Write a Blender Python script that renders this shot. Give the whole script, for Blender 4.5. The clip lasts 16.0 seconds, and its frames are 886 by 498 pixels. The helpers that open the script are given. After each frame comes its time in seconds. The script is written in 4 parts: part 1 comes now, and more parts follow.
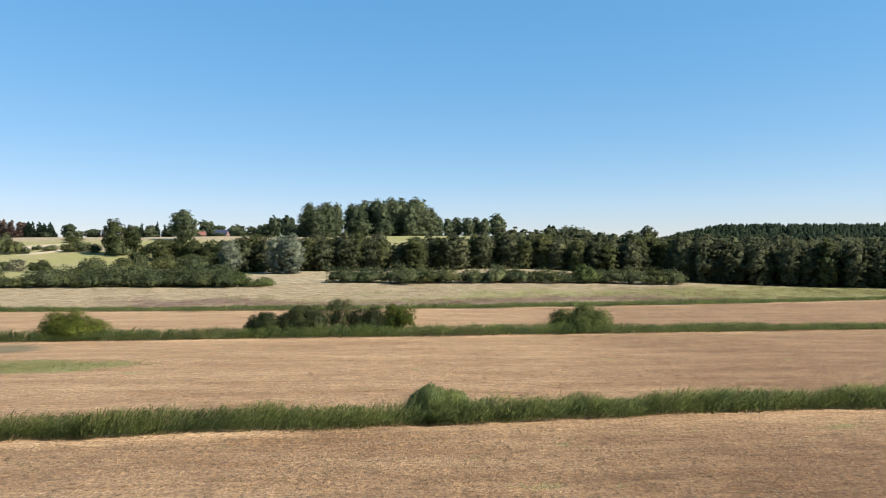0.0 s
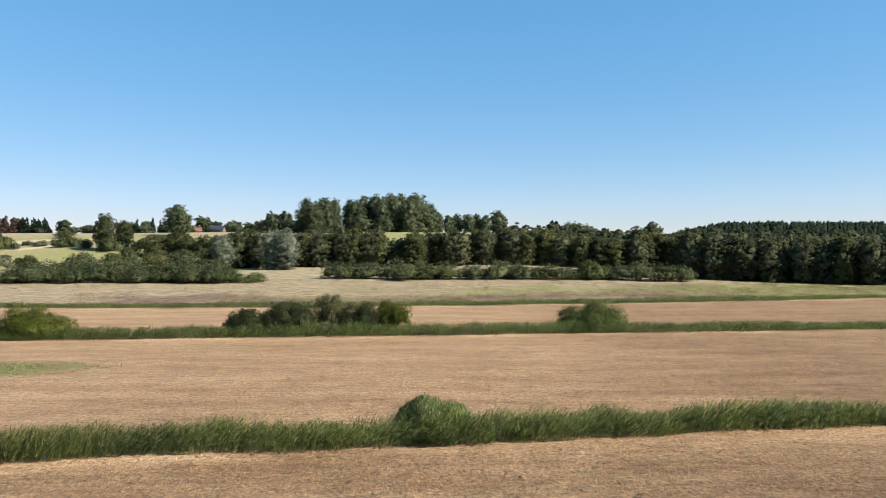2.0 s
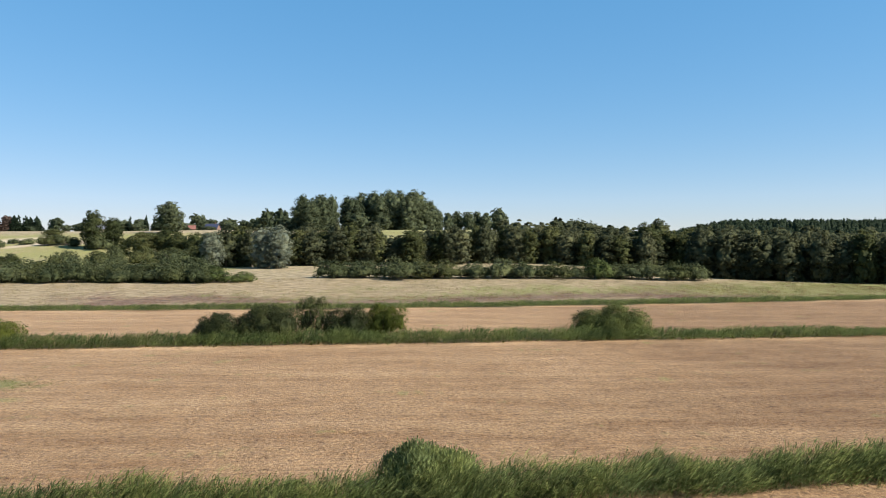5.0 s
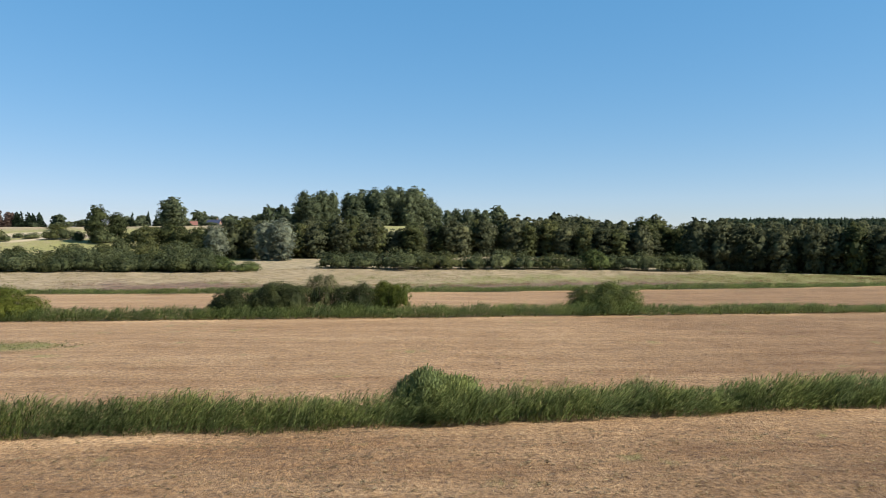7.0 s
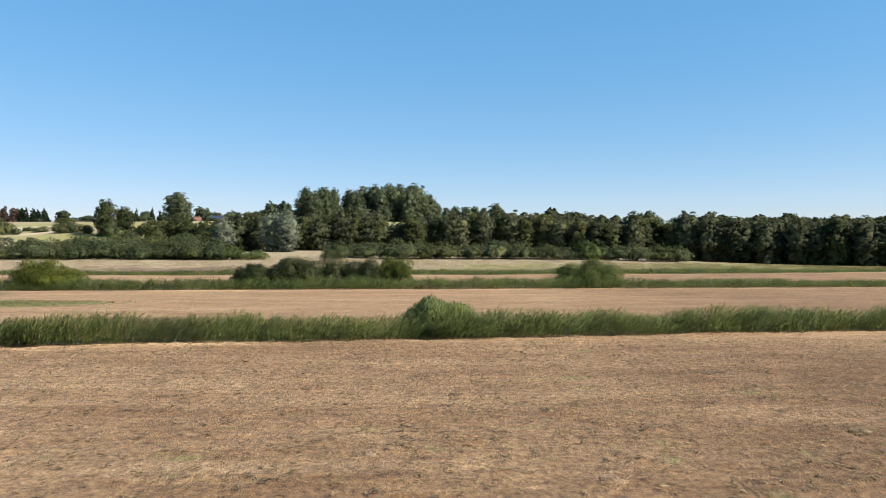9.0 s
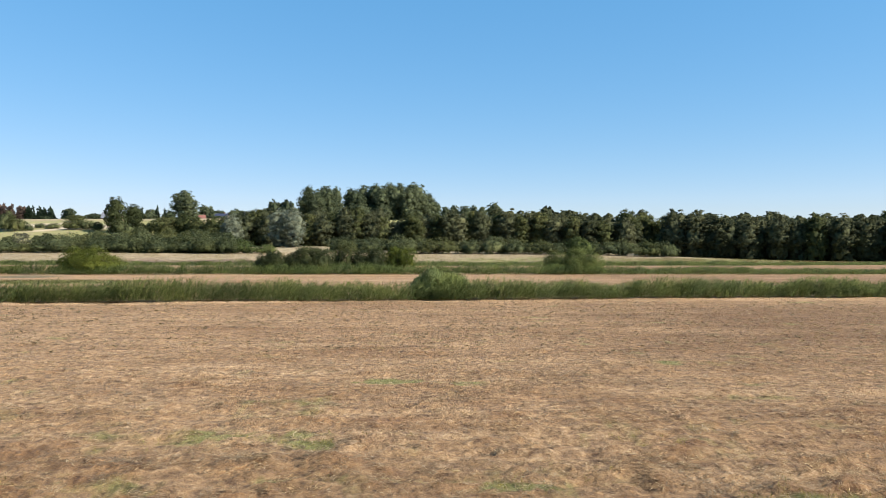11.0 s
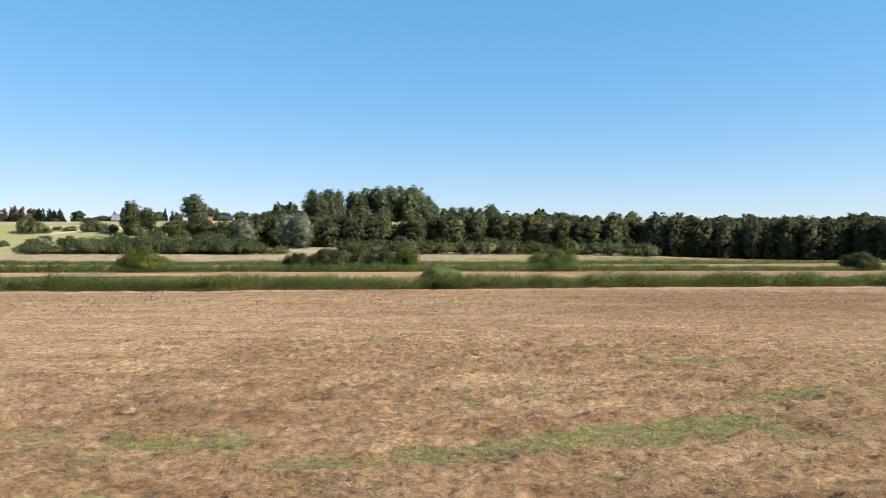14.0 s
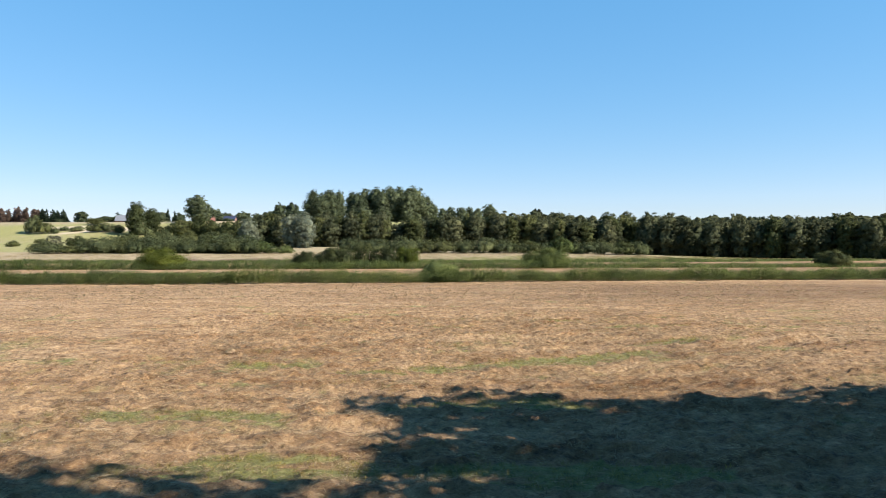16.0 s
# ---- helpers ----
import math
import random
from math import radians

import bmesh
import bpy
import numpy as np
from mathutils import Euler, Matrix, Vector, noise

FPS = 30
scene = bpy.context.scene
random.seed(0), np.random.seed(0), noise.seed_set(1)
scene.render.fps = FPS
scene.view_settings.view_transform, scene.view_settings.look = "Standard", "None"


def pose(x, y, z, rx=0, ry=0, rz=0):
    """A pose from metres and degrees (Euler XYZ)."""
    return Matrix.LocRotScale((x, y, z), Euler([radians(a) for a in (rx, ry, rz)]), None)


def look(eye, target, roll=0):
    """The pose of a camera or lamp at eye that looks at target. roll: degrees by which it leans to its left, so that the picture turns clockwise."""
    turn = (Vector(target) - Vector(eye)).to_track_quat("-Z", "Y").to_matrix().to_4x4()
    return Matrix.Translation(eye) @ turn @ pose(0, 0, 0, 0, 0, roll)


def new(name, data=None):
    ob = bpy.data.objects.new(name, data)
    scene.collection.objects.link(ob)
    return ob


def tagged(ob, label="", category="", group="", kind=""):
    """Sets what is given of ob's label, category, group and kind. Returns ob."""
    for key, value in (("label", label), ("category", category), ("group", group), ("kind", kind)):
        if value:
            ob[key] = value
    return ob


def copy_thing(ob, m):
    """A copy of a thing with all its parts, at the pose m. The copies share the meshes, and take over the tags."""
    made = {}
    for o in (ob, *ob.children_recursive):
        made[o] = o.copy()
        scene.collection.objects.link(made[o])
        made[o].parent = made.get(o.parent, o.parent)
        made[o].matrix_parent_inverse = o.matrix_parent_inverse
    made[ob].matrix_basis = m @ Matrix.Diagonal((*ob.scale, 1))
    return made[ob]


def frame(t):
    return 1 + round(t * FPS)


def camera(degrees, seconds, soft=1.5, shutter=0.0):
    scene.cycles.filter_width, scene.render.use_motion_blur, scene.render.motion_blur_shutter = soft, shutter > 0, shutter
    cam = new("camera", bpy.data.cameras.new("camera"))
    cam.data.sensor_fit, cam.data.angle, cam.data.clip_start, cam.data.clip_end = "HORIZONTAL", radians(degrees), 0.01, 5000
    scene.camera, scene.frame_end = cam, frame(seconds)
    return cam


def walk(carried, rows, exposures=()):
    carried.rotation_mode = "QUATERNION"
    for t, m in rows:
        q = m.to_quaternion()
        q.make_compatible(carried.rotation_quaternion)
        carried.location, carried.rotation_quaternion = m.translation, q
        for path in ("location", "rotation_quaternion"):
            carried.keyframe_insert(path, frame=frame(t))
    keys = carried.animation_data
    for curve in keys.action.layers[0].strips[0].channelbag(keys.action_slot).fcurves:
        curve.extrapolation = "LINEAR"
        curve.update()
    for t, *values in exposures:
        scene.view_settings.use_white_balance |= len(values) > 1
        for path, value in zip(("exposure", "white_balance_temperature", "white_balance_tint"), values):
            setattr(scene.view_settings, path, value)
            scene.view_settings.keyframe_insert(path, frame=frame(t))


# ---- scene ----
cam = camera(66.0, 16.0, soft=0.8)
PATH = [
    (0.0, 0.001, 0.000, 15.000, -0.000, 0.178, 0.250),
    (0.5, 0.061, 2.370, 14.305, 0.013, 0.145, 0.221),
    (1.0, 0.140, 4.892, 13.722, 0.024, 0.105, 0.193),
    (1.5, 0.239, 7.741, 13.630, 0.031, 0.058, 0.168),
    (2.0, 0.314, 10.777, 13.859, 0.042, 0.012, 0.153),
    (2.5, 0.393, 13.892, 14.037, 0.057, -0.021, 0.152),
    (3.0, 0.490, 17.084, 14.206, 0.061, -0.054, 0.158),
    (3.5, 0.596, 20.058, 14.472, 0.053, -0.083, 0.165),
    (4.0, 0.618, 22.466, 14.426, 0.046, -0.097, 0.174),
    (4.5, 0.509, 23.814, 14.052, 0.035, -0.104, 0.189),
    (5.0, 0.329, 24.213, 13.475, 0.021, -0.108, 0.203),
    (5.5, 0.137, 23.774, 12.821, 0.007, -0.111, 0.207),
    (6.0, -0.007, 22.607, 12.215, -0.006, -0.115, 0.196),
    (6.5, -0.108, 21.113, 11.315, -0.026, -0.124, 0.159),
    (7.0, -0.171, 18.993, 10.451, -0.052, -0.135, 0.113),
    (7.5, -0.231, 16.447, 9.574, -0.082, -0.143, 0.066),
    (8.0, -0.251, 13.740, 8.679, -0.115, -0.144, 0.023),
    (8.5, -0.279, 10.816, 7.759, -0.137, -0.142, -0.015),
    (9.0, -0.339, 7.641, 6.879, -0.154, -0.127, -0.051),
    (9.5, -0.384, 4.363, 6.353, -0.169, -0.122, -0.083),
    (10.0, -0.409, 0.913, 5.856, -0.191, -0.125, -0.127),
    (10.5, -0.426, -2.658, 5.421, -0.216, -0.132, -0.170),
    (11.0, -0.449, -6.299, 5.086, -0.240, -0.141, -0.196),
    (11.5, -0.493, -9.960, 4.884, -0.260, -0.150, -0.193),
    (12.0, -0.552, -13.613, 4.681, -0.287, -0.162, -0.154),
    (12.5, -0.611, -17.334, 5.097, -0.312, -0.165, -0.118),
    (13.0, -0.704, -21.114, 5.490, -0.341, -0.153, -0.089),
    (13.5, -0.794, -24.944, 5.466, -0.360, -0.136, -0.063),
    (14.0, -0.833, -28.789, 5.378, -0.374, -0.130, -0.045),
    (14.5, -0.901, -32.754, 5.275, -0.385, -0.119, -0.030),
    (15.0, -0.924, -36.042, 5.203, -0.391, -0.119, -0.015),
    (15.5, -0.967, -38.294, 5.124, -0.424, -0.127, 0.009),
    (16.0, -0.929, -39.366, 5.091, -0.488, -0.138, 0.036),
]
walk(cam, [(t, pose(x, y, z, 90 + pitch, roll, yaw)) for t, x, y, z, yaw, pitch, roll in PATH],
     exposures=[(0, 1.14), (1.5, 1.14), (3.5, 1.06), (6, 1.06), (7, 0.97), (8, 1.02), (9, 1.14), (11.5, 1.2), (13, 1.22), (14.5, 1.26), (16, 1.3)])

# ---- world, sun, exposure ----
SUN_AZ, SUN_EL = 111.0, 38.0          # degrees to the right of straight ahead, and above the horizon
world = bpy.data.worlds.new("world")
scene.world = world
world.use_nodes = True
wn = world.node_tree.nodes
sky = wn.new("ShaderNodeTexSky")
sky.sky_type, sky.sun_disc = "NISHITA", False
sky.sun_elevation, sky.sun_rotation = radians(SUN_EL), radians(SUN_AZ)
sky.air_density, sky.dust_density, sky.ozone_density = 1.0, 0.0, 2.0
wn["Background"].inputs["Strength"].default_value = 0.125
clear = wn.new("ShaderNodeHueSaturation")
clear.inputs["Saturation"].default_value = 1.75
soft_sky = wn.new("ShaderNodeGamma")
soft_sky.inputs["Gamma"].default_value = 0.5
tint = wn.new("ShaderNodeMix")
tint.data_type, tint.blend_type = "RGBA", "MULTIPLY"
tint.inputs[0].default_value, tint.inputs[7].default_value = 1.0, (0.90, 1.0, 1.27, 1)
world.node_tree.links.new(sky.outputs[0], soft_sky.inputs["Color"])
world.node_tree.links.new(soft_sky.outputs[0], clear.inputs["Color"])
world.node_tree.links.new(clear.outputs[0], tint.inputs[6])
apart, whole_sky = wn.new("ShaderNodeSeparateColor"), wn.new("ShaderNodeCombineColor")
world.node_tree.links.new(tint.outputs[2], apart.inputs[0])
for k, (bend, gain) in enumerate(((1.07, 1.01), (0.80, 1.25), (0.80, 1.29))):
    power, times = wn.new("ShaderNodeMath"), wn.new("ShaderNodeMath")
    power.operation, power.inputs[1].default_value = "POWER", bend
    times.operation, times.inputs[1].default_value = "MULTIPLY", gain
    world.node_tree.links.new(apart.outputs[k], power.inputs[0])
    world.node_tree.links.new(power.outputs[0], times.inputs[0])
    world.node_tree.links.new(times.outputs[0], whole_sky.inputs[k])
world.node_tree.links.new(whole_sky.outputs[0], wn["Background"].inputs["Color"])
to_sun = Vector((math.sin(radians(SUN_AZ)) * math.cos(radians(SUN_EL)), math.cos(radians(SUN_AZ)) * math.cos(radians(SUN_EL)), math.sin(radians(SUN_EL))))
sun = new("sun", bpy.data.lights.new("sun", "SUN"))
sun.data.energy, sun.data.angle, sun.data.color = 5.0, radians(0.53), (1.0, 0.94, 0.85)
sun.matrix_world = look(to_sun * 300, (0, 0, 0))


# ---- noise on arrays ----
def hash2(ix, iy, seed):
    h = (ix.astype(np.int64) * 374761393 + iy.astype(np.int64) * 668265263 + seed * 974711) & 0x7FFFFFFF
    h = ((h ^ (h >> 13)) * 1274126177) & 0x7FFFFFFF
    return ((h ^ (h >> 16)) & 0xFFFF) / 65535.0


def vnoise(x, y, seed=0):
    ix, iy = np.floor(x), np.floor(y)
    fx, fy = x - ix, y - iy
    fx, fy = fx * fx * (3 - 2 * fx), fy * fy * (3 - 2 * fy)
    a, b = hash2(ix, iy, seed), hash2(ix + 1, iy, seed)
    c, d = hash2(ix, iy + 1, seed), hash2(ix + 1, iy + 1, seed)
    return a + (b - a) * fx + (c - a) * fy + (a - b - c + d) * fx * fy


def fbm(x, y, seed=0, octaves=4):
    total, amp, norm = 0.0, 1.0, 0.0
    for k in range(octaves):
        total = total + amp * vnoise(x * 2 ** k + 17.3 * k, y * 2 ** k + 9.1 * k, seed + k)
        norm, amp = norm + amp, amp * 0.5
    return total / norm


def step(a, b, x):
    s = np.clip((np.asarray(x, float) - a) / (b - a), 0, 1)
    return s * s * (3 - 2 * s)


# ---- the lie of the land ----
def front_1(x):
    return 58.8 + 0.108 * x + 0.8 * np.sin(x / 17.0)


def front_2(x):
    return 120.0 + 0.085 * x


def front_3(x):
    return 176.5 + 0.11 * x + 0.0006 * x * x


def lay(x, y):
    """Height of the ground."""
    x, y = np.asarray(x, float), np.asarray(y, float)
    left = 1 - step(40, 170, x - 0.06 * (y - 400))
    back = y - 30 * step(-70, -10, x) * (1 - step(300, 340, y))
    z = left * np.interp(back, (186, 215, 240, 268, 312, 332, 346, 390, 430, 450, 470, 510, 560, 740, 1000), (0, 1.4, 2.6, 3.2, 4.7, 5.2, 5.7, 9.0, 14.5, 18.5, 21.5, 25, 27.3, 31, 33))
    z = z + (1 - left) * 13 * step(370, 720, y)
    z = z + 44 * step(800, 1500, y) * step(0.25, 0.43, x / np.maximum(y, 1))
    z = z + (fbm(x / 60, y / 60, 3) - 0.5) * 3.0 * step(330, 420, y)
    z = z + 0.9 * step(3, 18, x) * step(12, -10, y) * step(-60, -20, y)
    return z


# ---- materials ----
def material(name, rough=0.8):
    m = bpy.data.materials.new(name)
    m.use_nodes = True
    n = m.node_tree.nodes
    b = n["Principled BSDF"]
    b.inputs["Roughness"].default_value = rough
    b.inputs["Specular IOR Level"].default_value = 0.25
    return m, n, m.node_tree.links, b


def ramp(n, stops):
    r = n.new("ShaderNodeValToRGB")
    e = r.color_ramp.elements
    while len(e) < len(stops):
        e.new(0.5)
    for k, (p, c) in enumerate(stops):
        e[k].position, e[k].color = p, (*c, 1)
    return r


def mixer(n, l, fac, a, b, mode="MIX"):
    m = n.new("ShaderNodeMix")
    m.data_type, m.blend_type = "RGBA", mode
    for k, v in ((0, fac), (6, a), (7, b)):
        if hasattr(v, "is_linked"):
            l.new(v, m.inputs[k])
        else:
            m.inputs[k].default_value = v if k == 0 else (*v, 1)
    return m.outputs[2]


def foliage_material(name, dark, mid, light, shine=0.75, vary=0.55, relief=0.42, patch=0.45, warm=(1.12, 1.06, 0.9)):
    """Leaves: colour varies from plant to plant and from leaf to leaf, and some light comes through."""
    m, n, l, b = material(name, shine)
    b.inputs["Specular IOR Level"].default_value = 0.08
    geo, info = n.new("ShaderNodeNewGeometry"), n.new("ShaderNodeObjectInfo")
    dark = tuple(m + (d - m) * vary for d, m in zip(dark, mid))
    light = tuple(m + (k - m) * vary for k, m in zip(light, mid))
    r = ramp(n, [(0.0, dark), (0.55, mid), (1.0, light)])
    l.new(geo.outputs["Random Per Island"], r.inputs[0])
    hsv = n.new("ShaderNodeHueSaturation")
    mr = n.new("ShaderNodeMapRange")
    mr.inputs["To Min"].default_value, mr.inputs["To Max"].default_value = 0.72, 1.25
    l.new(info.outputs["Random"], mr.inputs[0])
    l.new(mr.outputs[0], hsv.inputs["Value"])
    mh = n.new("ShaderNodeMapRange")
    mh.inputs["To Min"].default_value, mh.inputs["To Max"].default_value = 0.515, 0.485
    l.new(info.outputs["Random"], mh.inputs[0])
    l.new(mh.outputs[0], hsv.inputs["Hue"])
    l.new(r.outputs[0], hsv.inputs["Color"])
    tone, at = n.new("ShaderNodeTexNoise"), n.new("ShaderNodeTexCoord")
    tone.inputs["Scale"].default_value, tone.inputs["Detail"].default_value = patch, 4.0
    l.new(at.outputs["Object"], tone.inputs["Vector"])
    spread = ramp(n, [(0.36, (0.78, 0.82, 0.86)), (0.64, tuple(1.12 * k for k in warm))])
    l.new(tone.outputs[0], spread.inputs[0])
    leaf_c = mixer(n, l, 1.0, hsv.outputs[0], spread.outputs[0], "MULTIPLY")
    l.new(leaf_c, b.inputs["Base Color"])
    tc, no, bump = n.new("ShaderNodeTexCoord"), n.new("ShaderNodeTexNoise"), n.new("ShaderNodeBump")
    no.inputs["Scale"].default_value, no.inputs["Detail"].default_value, no.inputs["Roughness"].default_value = 1.3, 6.0, 0.7
    l.new(tc.outputs["Object"], no.inputs["Vector"])
    l.new(no.outputs[0], bump.inputs["Height"])
    bump.inputs["Strength"].default_value, bump.inputs["Distance"].default_value = 0.9, relief
    if relief:
        l.new(bump.outputs[0], b.inputs["Normal"])
    t = n.new("ShaderNodeBsdfTranslucent")
    l.new(leaf_c, t.inputs["Color"])
    s = n.new("ShaderNodeMixShader")
    s.inputs[0].default_value = 0.44
    l.new(b.outputs[0], s.inputs[1])
    l.new(t.outputs[0], s.inputs[2])
    l.new(s.outputs[0], n["Material Output"].inputs["Surface"])
    return m


def bark_material(name, a, c):
    m, n, l, b = material(name, 0.9)
    tc, no = n.new("ShaderNodeTexCoord"), n.new("ShaderNodeTexNoise")
    no.inputs["Scale"].default_value, no.inputs["Detail"].default_value = 6.0, 5.0
    l.new(tc.outputs["Object"], no.inputs["Vector"])
    r = ramp(n, [(0.3, a), (0.7, c)])
    l.new(no.outputs[0], r.inputs[0])
    l.new(r.outputs[0], b.inputs["Base Color"])
    bump = n.new("ShaderNodeBump")
    bump.inputs["Distance"].default_value = 0.03
    l.new(no.outputs[0], bump.inputs["Height"])
    l.new(bump.outputs[0], b.inputs["Normal"])
    return m


def ground_material():
    m, n, l, b = material("meadow_ground", 0.95)
    tc = n.new("ShaderNodeTexCoord")

    def tex(scale, detail=6.0, stretch=(1, 1, 1), rough=0.6):
        mp, no = n.new("ShaderNodeMapping"), n.new("ShaderNodeTexNoise")
        mp.inputs["Scale"].default_value = stretch
        no.inputs["Scale"].default_value, no.inputs["Detail"].default_value, no.inputs["Roughness"].default_value = scale, detail, rough
        l.new(tc.outputs["Object"], mp.inputs[0])
        l.new(mp.outputs[0], no.inputs["Vector"])
        return no.outputs[0]

    def attr(name):
        a = n.new("ShaderNodeAttribute")
        a.attribute_name = name
        return a.outputs["Fac"]

    grain = tex(4.2, 9.0, (0.9, 0.75, 1.0), 0.76)
    wide = tex(0.10, 5.0, (0.35, 1.6, 1.0))
    mid = tex(0.5, 8.0, (0.6, 1.0, 1.0), 0.72)
    hay = ramp(n, [(0.34, (0.098, 0.058, 0.032)), (0.44, (0.220, 0.145, 0.080)), (0.55, (0.328, 0.226, 0.126)), (0.68, (0.48, 0.366, 0.232))])
    l.new(grain, hay.inputs[0])
    tone = ramp(n, [(0.35, (0.84, 0.725, 0.60)), (0.62, (0.99, 0.905, 0.81))])
    l.new(wide, tone.inputs[0])
    hay_c = mixer(n, l, 1.0, hay.outputs[0], tone.outputs[0], "MULTIPLY")
    rows = ramp(n, [(0.36, (0.74, 0.69, 0.62)), (0.50, (1.0, 1.0, 1.0)), (0.66, (1.16, 1.14, 1.10))])
    l.new(tex(1.7, 8.0, (0.17, 0.9, 1.0), 0.75), rows.inputs[0])
    hay_c = mixer(n, l, 1.0, hay_c, rows.outputs[0], "MULTIPLY")
    drifts = ramp(n, [(0.36, (0.80, 0.72, 0.62)), (0.52, (1.0, 0.98, 0.96)), (0.64, (1.12, 1.12, 1.12))])
    l.new(tex(0.36, 7.0, (0.16, 0.9, 1.0), 0.68), drifts.inputs[0])
    hay_c = mixer(n, l, 1.0, hay_c, drifts.outputs[0], "MULTIPLY")
    clods = ramp(n, [(0.35, (0.50, 0.44, 0.38)), (0.44, (1.0, 1.0, 1.0)), (0.66, (1.22, 1.20, 1.16))])
    l.new(tex(2.6, 7.0, (0.6, 0.8, 1.0), 0.72), clods.inputs[0])
    hay_c = mixer(n, l, 1.0, hay_c, clods.outputs[0], "MULTIPLY")
    grass = ramp(n, [(0.34, (0.066, 0.064, 0.018)), (0.5, (0.178, 0.166, 0.042)), (0.66, (0.29, 0.262, 0.092))])
    l.new(grain, grass.inputs[0])
    heath = ramp(n, [(0.36, (0.055, 0.032, 0.017)), (0.52, (0.125, 0.066, 0.038)), (0.68, (0.20, 0.125, 0.068))])
    l.new(mid, heath.inputs[0])
    pale = ramp(n, [(0.36, (0.098, 0.080, 0.036)), (0.5, (0.235, 0.176, 0.092)), (0.66, (0.375, 0.292, 0.175))])
    l.new(mid, pale.inputs[0])
    dark_floor = ramp(n, [(0.35, (0.03, 0.035, 0.012)), (0.7, (0.07, 0.075, 0.03))])
    l.new(grain, dark_floor.inputs[0])
    edge_noise = tex(0.5, 9.0, (1.0, 0.22, 1.0), 0.72)

    def ragged(name):
        """The mask with its edges broken up by fine noise."""
        add, sub, mr = n.new("ShaderNodeMath"), n.new("ShaderNodeMath"), n.new("ShaderNodeMapRange")
        sub.operation, sub.inputs[1].default_value, sub.inputs[2].default_value = "MULTIPLY_ADD", 2.2, -1.1
        l.new(edge_noise, sub.inputs[0])
        l.new(attr(name), add.inputs[0])
        l.new(sub.outputs[0], add.inputs[1])
        mr.interpolation_type = "SMOOTHSTEP"
        mr.inputs["From Min"].default_value, mr.inputs["From Max"].default_value = 0.22, 0.78
        l.new(add.outputs[0], mr.inputs[0])
        lim = n.new("ShaderNodeMath")
        lim.operation = "MULTIPLY"
        on = n.new("ShaderNodeMapRange")
        on.inputs["From Max"].default_value = 0.12
        l.new(attr(name), on.inputs[0])
        l.new(mr.outputs[0], lim.inputs[0])
        l.new(on.outputs[0], lim.inputs[1])
        return lim.outputs[0]

    wisps = ramp(n, [(0.38, (0.88, 0.85, 0.80)), (0.50, (1.0, 1.0, 1.0)), (0.64, (1.12, 1.11, 1.09))])
    l.new(tex(0.62, 8.0, (0.8, 0.42, 1.0), 0.8), wisps.inputs[0])
    hay_c = mixer(n, l, 1.0, hay_c, wisps.outputs[0], "MULTIPLY")
    hay_c = mixer(n, l, attr("pale_hay"), hay_c, mixer(n, l, 1.0, hay_c, (1.46, 1.54, 1.68), "MULTIPLY"))
    hay_c = mixer(n, l, attr("thick"), hay_c, mixer(n, l, 1.0, hay_c, (0.84, 0.76, 0.68), "MULTIPLY"))
    hay_c = mixer(n, l, attr("brown"), hay_c, mixer(n, l, 1.0, hay_c, (0.62, 0.555, 0.465), "MULTIPLY"))
    c = mixer(n, l, attr("pale"), hay_c, pale.outputs[0])
    c = mixer(n, l, ragged("heath"), c, heath.outputs[0])
    c = mixer(n, l, ragged("grass"), c, grass.outputs[0])
    c = mixer(n, l, attr("sand"), c, (0.50, 0.41, 0.29))
    c = mixer(n, l, attr("dark_floor"), c, dark_floor.outputs[0])
    l.new(c, b.inputs["Base Color"])
    b.inputs["Sheen Weight"].default_value, b.inputs["Sheen Roughness"].default_value = 0.08, 0.5
    b.inputs["Sheen Tint"].default_value = (1.0, 0.90, 0.78, 1)
    bump = n.new("ShaderNodeBump")
    bump.inputs["Distance"].default_value, bump.inputs["Strength"].default_value = 0.32, 1.0
    l.new(grain, bump.inputs["Height"])
    l.new(bump.outputs[0], b.inputs["Normal"])
    return m


MAT_GROUND = ground_material()
MAT_BARK = bark_material("bark", (0.05, 0.04, 0.03), (0.16, 0.13, 0.10))
# distance haze is put into the alder and poplar colours: lighter, greyer greens
MAT_ALDER = foliage_material("alder_leaves", (0.054, 0.061, 0.033), (0.084, 0.092, 0.050), (0.122, 0.130, 0.071))
MAT_POPLAR = foliage_material("poplar_leaves", (0.060, 0.074, 0.042), (0.084, 0.102, 0.057), (0.115, 0.136, 0.075))
MAT_WILLOW = foliage_material("silver_willow_leaves", (0.135, 0.1512, 0.108), (0.1958, 0.216, 0.1593), (0.27, 0.2903, 0.2201))
MAT_OSIER = foliage_material("osier_leaves", (0.056, 0.068, 0.032), (0.086, 0.101, 0.048), (0.140, 0.155, 0.078))
MAT_BRIGHT = foliage_material("bright_shrub_leaves", (0.055, 0.070, 0.014), (0.110, 0.130, 0.026), (0.175, 0.185, 0.042))
MAT_FRESH = foliage_material("fresh_willow_leaves", (0.070, 0.088, 0.030), (0.110, 0.134, 0.046), (0.165, 0.185, 0.075))
MAT_REED = foliage_material("reed_leaves", (0.032, 0.050, 0.016), (0.081, 0.113, 0.035), (0.175, 0.203, 0.078), 0.75, 1.0, 0, 0.33, (1.14, 1.08, 0.92))
MAT_PINE = foliage_material("pine_needles", (0.0132, 0.0231, 0.0143), (0.0231, 0.0363, 0.0209), (0.0374, 0.0517, 0.0286))
